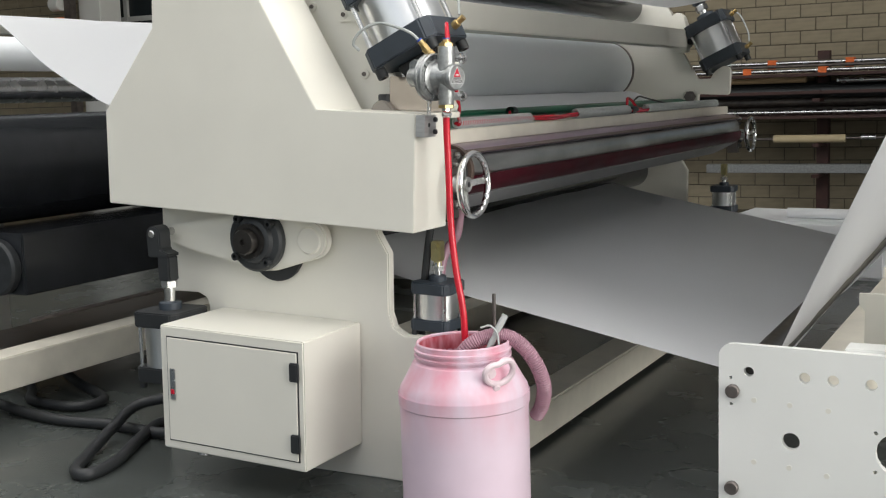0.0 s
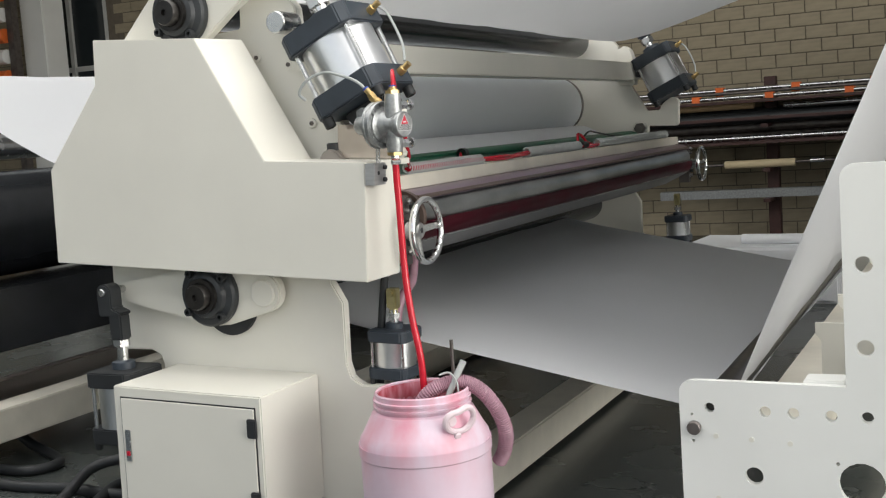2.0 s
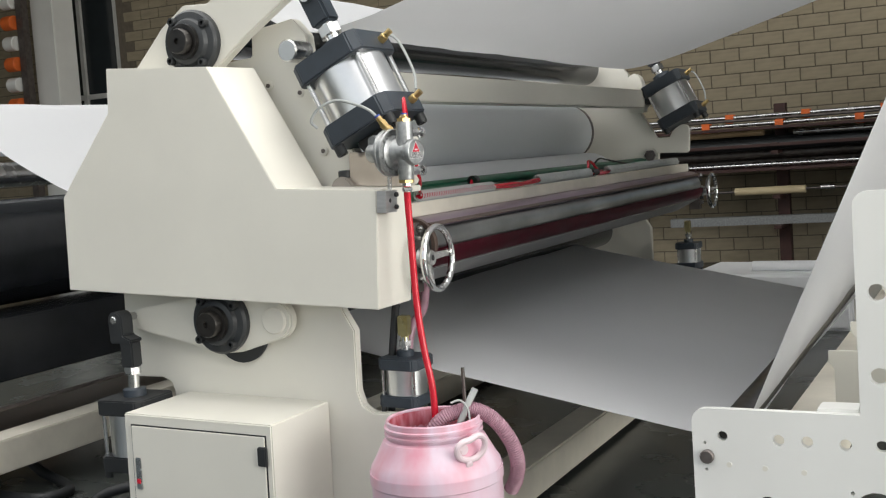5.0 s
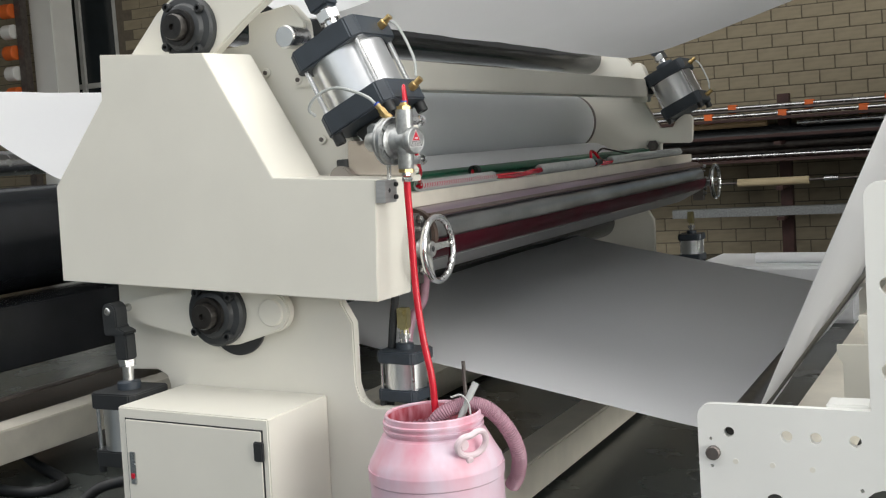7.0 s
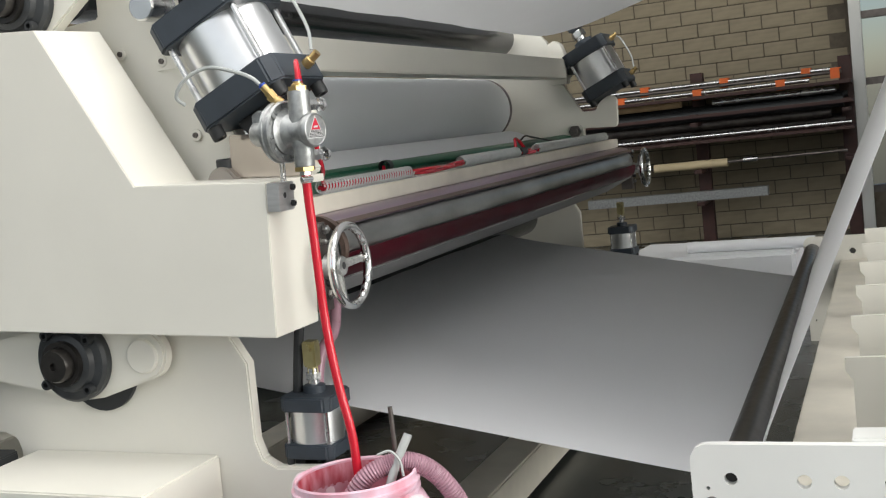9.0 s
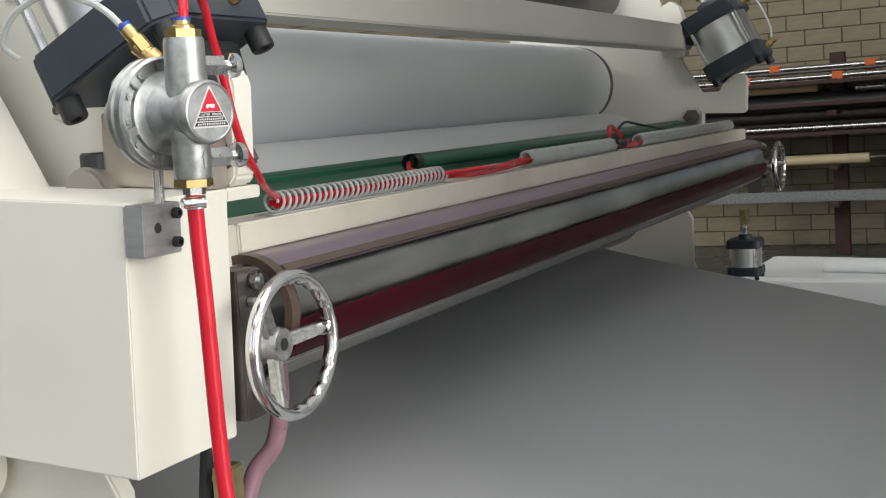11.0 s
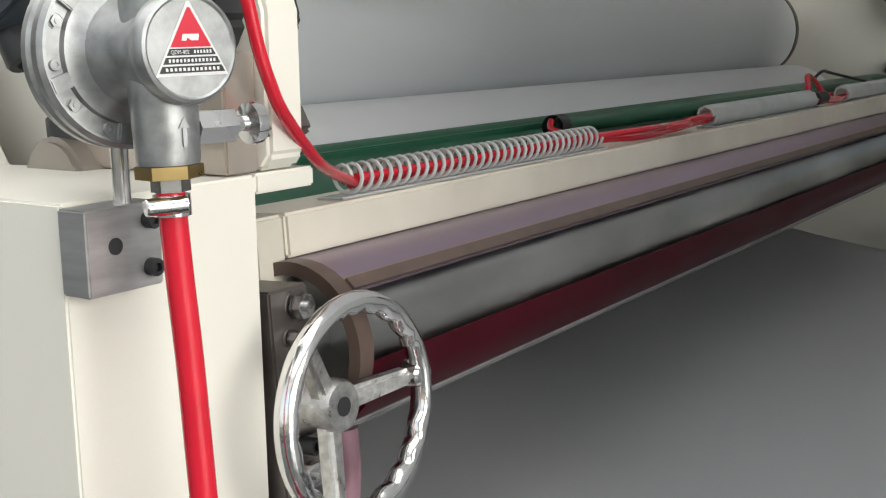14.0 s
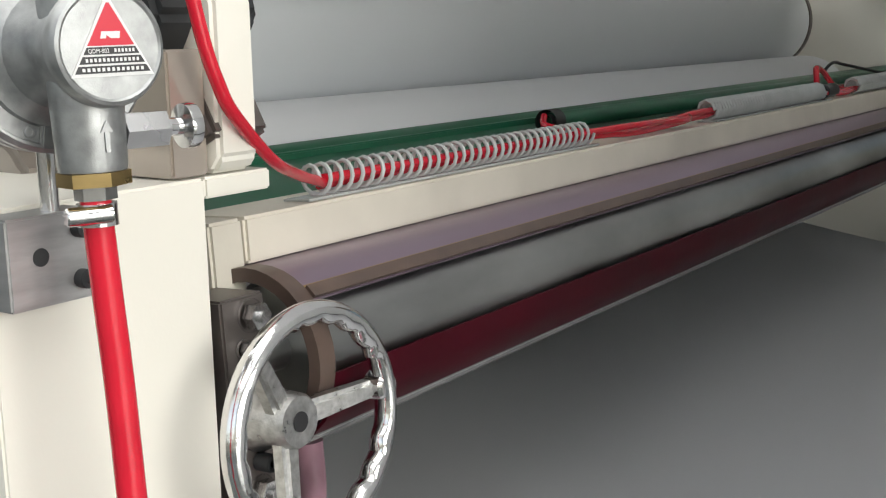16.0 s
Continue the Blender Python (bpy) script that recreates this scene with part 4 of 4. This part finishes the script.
# ---- neighbouring unit on the paper's way in ----
def build_left_unit():
    u = thing("printing_unit", "cream machine unit with dark rubber rolls", "machine")
    roll("upper_roll", -2.46, 0.907, 0.232, 0.42, 3.5, GLOSSBLACK, u, "large dark roll", 0.05)
    part("trough", box((-2.52, 0.46, 0.415), (-2.08, 3.5, 0.667), 0.008), GLOSSBLACK, u, "black covered trough under the roll")
    part("trough_end", rod((-2.2, 0.459, 0.53), (-2.2, 0.41, 0.53), 0.115, 32, 0.01), CASTBLACK, u, "round black end cap")
    roll("chrome_roll", -2.75, 1.25, 0.06, 0.4, 3.5, STEEL, u, "thin steel roll", 0.02)
    roll("upper_web_roll", -2.8, 1.42, 0.08, 0.4, 3.5, GREYROLL, u, "pale roll", 0.02)
    part("top_rail", box((-2.26, 0.0, 1.465), (-2.19, 3.6, 1.535), 0.004), CREAM, u, "cream top rail")
    part("floor_rail", box((-2.0, -0.1, 0.12), (-1.86, 3.6, 0.247), 0.005), CREAM_DULL, u, "cream floor rail")
    for y in (-0.05, 3.5):
        part("rail_foot", box((-1.99, y, 0.0), (-1.87, y + 0.12, 0.119), 0.004), CREAM_DULL, u)
    part("side_frame", plate([(-3.2, 0.0), (-2.72, 0.0), (-2.62, 0.5), (-2.66, 1.3), (-2.3, 1.46), (-2.3, 1.53), (-3.2, 1.6)], 0.32, 0.36, w=0.004), BLACK, u, "dark side frame")
    part("side_frame", plate([(-3.2, 0.0), (-1.9, 0.0), (-1.9, 0.25), (-2.2, 0.3), (-2.1, 1.46), (-2.2, 1.55), (-3.2, 1.6)], 3.56, 3.6, w=0.004), CREAM, u, "cream side frame")
    part("tension_bar", rod((-2.0, 0.4, 0.33), (-2.0, 3.5, 0.33), 0.009, 14), DARKSTEEL, u, "thin bright bar")
    part("drip_pan", box((-2.6, 0.4, 0.16), (-2.02, 3.5, 0.18), 0.003), DARKSTEEL, u, "dark drip pan")
    b = part("bearing", lathe([(0, 0), (0.11, 0), (0.11, 0.03), (0.08, 0.05), (0.045, 0.06), (0.045, 0.1), (0, 0.1)], (-2.3, 0.44, 0.49), (0, -1, 0), 32), CASTBLACK, u, "black bearing housing")
    part("inner_post", box((-2.9, 0.9, 0.0), (-2.8, 1.0, 1.55), 0.004), CREAM, u, "cream post")
    part("cross_bar", box((-2.9, 0.4, 1.222), (-2.84, 3.5, 1.285), 0.003), CREAM_DULL, u, "cream cross bar")
    return u


build_left_unit()


def build_cables():
    paths = (
        [(-0.98, 0.30, 0.16), (-1.15, 0.32, 0.13), (-1.31, 0.24, 0.10), (-1.30, 0.09, 0.05), (-1.23, -0.09, 0.022), (-1.15, -0.225, 0.021), (-1.08, -0.235, 0.021), (-1.10, -0.09, 0.021), (-1.20, 0.12, 0.021), (-1.24, 0.28, 0.03), (-1.1, 0.36, 0.05)],
        [(-2.4, 0.57, 0.06), (-2.13, 0.49, 0.03), (-1.98, 0.36, 0.021), (-1.755, 0.345, 0.021), (-1.70, 0.45, 0.021), (-1.79, 0.53, 0.021), (-2.0, 0.62, 0.03), (-2.2, 0.72, 0.05)],
        [(-2.3, 0.25, 0.10), (-2.01, 0.22, 0.04), (-1.675, 0.19, 0.021), (-1.42, 0.215, 0.021), (-1.19, 0.20, 0.021), (-1.0, 0.24, 0.03)],
    )
    for k, p in enumerate(paths):
        tagged(link("cable_conduit", tube(p, 0.0195, 12, 12), BLACK), "black corrugated cable conduit lying on the floor", "cable", "floor conduits")


build_cables()


# ---- winder frame beside the web ----
def build_winder():
    w = thing("winder_frame", "white drilled steel winder frame with guide rolls", "machine")
    def corner(cx, cz, r, a0):
        return arc(cx, cz, r, a0, a0 - 90, 5)
    outer = [(0.80, 0.0)] + corner(0.835, 0.465, 0.035, 180) + [(1.215, 0.495)] + corner(1.25, 1.005, 0.035, 180) + [(2.0, 1.04), (2.0, 0.0)]
    def hole(x, z, r):
        return ring(x, z, r, 18)[::-1]
    holes = [hole(0.878, 0.429, 0.013), hole(1.018, 0.424, 0.0145), hole(1.087, 0.423, 0.0145), hole(1.178, 0.42, 0.0145), hole(0.985, 0.255, 0.023), hole(1.245, 0.25, 0.055),
             hole(1.264, 0.796, 0.021), hole(1.262, 0.592, 0.021), hole(1.5, 0.7, 0.05), hole(1.262, 0.42, 0.0145),
             hole(0.832, 0.41, 0.004), hole(0.833, 0.34, 0.004), hole(1.19, 0.30, 0.005), hole(1.19, 0.2, 0.005), hole(0.832, 0.10, 0.004)]
    part("frame_plate", plate(outer, 0.155, 0.178, holes), WHITE, w, "white drilled frame plate")
    part("frame_plate", plate(outer, 3.56, 3.583, holes), CREAM, w, "cream drilled frame plate")
    for x, z in ((0.892, 0.355), (0.982, 0.35), (1.077, 0.345), (0.892, 0.19), (0.982, 0.185), (1.075, 0.175)):
        part("plug", rod((x, 0.155, z), (x, 0.1535, z), 0.007, 14), CREAM, w)
    part("shaft_end", rod((0.838, 0.155, 0.376), (0.838, 0.138, 0.376), 0.018, 24, 0.003), DARKSTEEL, w, "steel shaft end")
    part("shaft_end", rod((0.836, 0.155, 0.115), (0.836, 0.138, 0.115), 0.018, 24, 0.003), DARKSTEEL, w, "steel shaft end")
    part("guide_roll", rod((0.887, 0.18, 0.4355), (0.84, 3.54, 0.4355), 0.036, 32, 0.003), OILSTEEL, w, "dark steel guide roll")
    part("inner_beam", box((0.962, 0.18, 0.27), (1.12, 3.55, 0.385), 0.004), CREAM_DULL, w, "cream inner cross beam")
    part("lip_plate", box((1.11, 0.179, 0.485), (1.21, 0.26, 0.503), 0.003), WHITE, w)
    for k in range(6):
        y = 0.55 + 0.5 * k
        b = part("roller_bracket", plate([(1.105, 0.386), (1.34, 0.386), (1.34, 0.58), (1.09, 0.58), (1.09, 0.55), (1.105, 0.53)], y, y + 0.014, [ring(1.20, 0.49, 0.012, 14)[::-1]]), CREAM, w, "small cream roller bracket")
        part("press_wheel", lathe([(0, 0), (0.06, 0), (0.065, 0.006), (0.065, 0.05), (0.06, 0.056), (0, 0.056)], (1.33, y + 0.02, 0.55), (0, 1, 0), 28), BLACK, b, "black press wheel")
    part("cross_tube", rod((1.42, 0.18, 0.52), (1.42, 3.55, 0.52), 0.05, 24), CREAM, w, "cream cross tube")
    part("base_rail", box((1.75, 0.19, 0.0), (1.9, 3.55, 0.12), 0.004), CREAM_DULL, w)
    return w


build_winder()

# offcut paper and a paper tube beyond the web
tagged(link("paper_bale", plate([(-0.3, 4.35), (0.70, 4.3), (0.72, 4.9), (-0.25, 5.1)], 0.0, 0.345, axis="z", w=0.02), PAPER), "white bale of offcut paper on the floor", "paper")
tagged(link("paper_tube", rod((0.1, 4.5, 0.377), (0.80, 4.42, 0.377), 0.032, 20), PAPER), "white paper tube lying on the bale", "tube")


# ---- storage rack at the wall ----
def build_rack():
    r = thing("storage_rack", "red-oxide steel storage rack against the brick wall", "rack")
    for x in (-4.6, -2.4, -0.24, 0.92):
        part("post", box((x - 0.05, 7.62, 0.0), (x + 0.05, 7.72, 1.45), 0.003), RUST, r, "red-oxide post")
        for z in (0.428, 0.688, 0.928, 1.068, 1.135, 1.282):
            part("arm", box((x - 0.03, 7.28, z - 0.05), (x + 0.03, 7.619 if z < 0.9 or z > 1.2 else 8.15, z - 0.02), 0.003), RUST, r, "short rack arm")
    # boards added across the rack to shade the wall below them
    for z in (0.878, 1.084, 1.232):
        for k in range(5):
            y = 7.27 + 0.18 * k
            part("shade_board", box((-4.65, y, z + 0.0005), (0.97, y + 0.16, z + 0.026), 0.002), RUST, r, "dark board added to the rack to shade the wall")
    return r


build_rack()


def build_stock():
    def bar(name, x0, x1, y, z, rad, material, label, cat, dz=0.0):
        return tagged(link(name, rod((x0, y, z), (x1, y, z + dz), rad, 16, 0.002), material), label, cat, "stored bars")
    bar("steel_tube", -3.6, 0.66, 7.42, 1.283, 0.018, STEEL, "long bright steel tube on the rack", "tube")
    bar("steel_tube", -3.4, 0.86, 7.56, 1.352, 0.02, STEEL, "long bright steel tube on the rack", "tube")
    bar("steel_tube", -4.0, 0.9, 7.5, 1.325, 0.014, DARKSTEEL, "dark steel tube on the rack", "tube")
    bar("cardboard_tube", -1.1, -0.35, 7.45, 1.215, 0.035, CARD, "brown cardboard core on the rack", "tube")
    bar("cardboard_tube", -2.6, -1.3, 7.45, 1.22, 0.035, CARD, "brown cardboard core on the rack", "tube")
    bar("steel_shaft", -0.1, 0.85, 7.45, 1.19, 0.025, STEEL, "bright steel shaft on the rack", "shaft")
    bar("dark_shaft", -3.8, 0.9, 7.45, 1.10, 0.05, BLACK, "dark roll stored on the rack", "roll")
    bar("dark_shaft", -3.6, 0.8, 7.55, 1.02, 0.045, DARKSTEEL, "dark roll stored on the rack", "roll")
    bar("steel_tube", -4.2, 0.95, 7.42, 0.93, 0.02, STEEL, "bright steel tube on the rack", "tube")
    sh = bar("air_shaft", -0.9, 0.9, 7.45, 0.70, 0.012, DARKSTEEL, "thin steel air shaft on the rack", "shaft", 0.01)
    bar("cardboard_tube", -0.62, -0.02, 7.45, 0.702, 0.035, mat("pale_core", (0.55, 0.45, 0.28), 0.6), "pale yellow paper core on its shaft", "tube")
    bar("steel_shaft", 0.1, 0.22, 7.45, 0.71, 0.022, STEEL, "bright shaft collar on the rack", "shaft")
    # extra shafts fill the rack's depth so roof light misses the wall behind
    for k in range(7):
        y, z = 7.64 + 0.075 * k, 1.115 + 0.0345 + 0.004 * (k % 2)
        bar("dark_shaft", -4.4 + 0.11 * k, 0.93 - 0.06 * (k % 4), y, z, 0.034 + 0.004 * (k % 2), (BLACK, DARKSTEEL, RUST)[k % 3], "dark steel shaft added on the rack to shade the wall", "shaft")
    for k in range(5):
        bar("dark_shaft", -4.2 + 0.13 * k, 0.9 - 0.05 * k, 7.66 + 0.1 * k, 0.9535, 0.045, (DARKSTEEL, BLACK)[k % 2], "dark steel shaft added on the rack to shade the wall", "shaft")
    bm = box((-1.2, 7.4, 0.41), (0.28, 7.5, 0.485), 0.003)
    tagged(link("aluminium_channel", bm, CAST), "pale aluminium channel lying on the rack", "channel")
    for x, z, y in ((-0.84, 1.283, 7.42), (-0.21, 1.283, 7.42), (0.44, 1.283, 7.42), (-0.66, 1.352, 7.56), (-0.01, 1.352, 7.56), (0.63, 1.352, 7.56), (0.85, 1.33, 7.5)):
        bm = box((x - 0.035, y - 0.026, z - 0.055), (x + 0.035, y - 0.022, z + 0.03), 0.001)
        box((x - 0.03, y - 0.024, z + 0.02), (x + 0.045, y + 0.024, z + 0.028), 0.001, bm)
        tagged(link("tape_flag", bm, ORANGE), "bright orange tape flag wrapped on a tube", "tape", "orange flags")


build_stock()


# ---- windows of the far wall and what shows at the back ----
def build_windows():
    w = thing("window_1", "dark workshop window with grey frame", "window", kind="structure")
    for x in (-9.1, -8.72, -8.14):
        part("window_frame", box((x, 8.2, 0.3), (x + 0.06, 8.3, 4.2), 0.003), SHOPFRAME, w)
    for z in (0.3, 2.2, 4.14):
        part("window_frame", box((-9.04, 8.21, z), (-8.14, 8.29, z + 0.06), 0.003), SHOPFRAME, w)
    part("pane", box((-9.08, 8.24, 0.34), (-8.1, 8.25, 4.15), 0), GLASS, w, "dark glass")
    v = thing("window_2", "bright window beside the brick wall", "window", kind="structure")
    for x in (1.0, 1.8, 2.7, 3.55):
        part("window_frame", box((x, 8.18, 0.3), (x + 0.06, 8.3, 2.6), 0.003), WHITE, v)
    for z in (0.3, 1.2, 1.75, 2.54):
        part("window_frame", box((1.06, 8.19, z), (3.55, 8.29, z + 0.06), 0.003), DARKSTEEL, v)
    tagged(link("column", box((0.97, 7.95, 0.0), (1.06, 8.15, 5.0), 0.004), WHITE), "white painted steel column at the wall", "column")
    tagged(link("column", box((-8.87, 7.6, 0.0), (-8.52, 7.95, 5.0), 0.01), WHITE), "white painted steel column at the wall", "column")
    s = thing("spool_shelf", "dark shelf post hung with orange and white spools", "shelf")
    part("post", box((-8.80, 7.3, 0.0), (-8.70, 7.4, 4.2), 0.004), DARKSTEEL, s)
    for k in range(7):
        z = 1.9 + 0.24 * k
        part("spool", rod((-8.98, 7.3, z), (-8.82, 7.3, z), 0.085, 20, 0.01), ORANGE if k % 2 else WHITE, s)


build_windows()


# ---- bricks of the far wall ----
def build_bricks():
    wall = bpy.data.objects["wall_north"]
    L, H, J = 0.27, 0.118, 0.01
    meshes = []
    for k, wd in enumerate((L - J, L / 2 - J)):
        bm = box((0, -0.009, 0), (wd, 0.004, H - J), 0.002)
        me = bpy.data.meshes.new("brick")
        bm.to_mesh(me)
        bm.free()
        me.materials.append(BRICK)
        meshes.append(me)
    count = 0
    rest = bmesh.new()
    for r in range(int(4.6 / H)):
        z = r * H + J / 2
        off = 0 if r % 2 else L / 2
        for c in range(-60, 5):
            x = c * L + off
            if x + L > 0.98 or x < -13.5 or (-9.36 < x < -8.09 and 0.2 < z < 4.25):
                continue
            near = -2.2 < x and 0.1 < z < 2.3
            if near and count < 300:
                count += 1
                ob = new("brick", meshes[0])
                ob.location = (x, 8.199, z)
                ob.parent = wall
            else:
                bm = bmesh.new()
                bmesh.ops.create_cube(bm, size=1)
                for v in bm.verts:
                    v.co = (x + (v.co.x + 0.5) * (L - J), 8.196 + v.co.y * 0.011, z + (v.co.z + 0.5) * (H - J))
                merge(rest, bm)
    ob = link("brickwork", rest, BRICK, wall)
    ob["kind"] = "stuff"


build_bricks()


# ---- what moves ----
def motions():
    lift = [(0.0, 0.0), (13.2, 0.0), (13.4, 0.001), (13.6, 0.005), (13.8, 0.009), (13.95, 0.0095), (16.0, 0.0095)]
    walk(UNIT, [(t, pose(0, 0, z)) for t, z in lift])
    for ob in WHEELS:
        x, y, z0 = ob.matrix_basis.translation
        walk(ob, [(t, pose(x, y, z0 + z)) for t, z in lift])


motions()
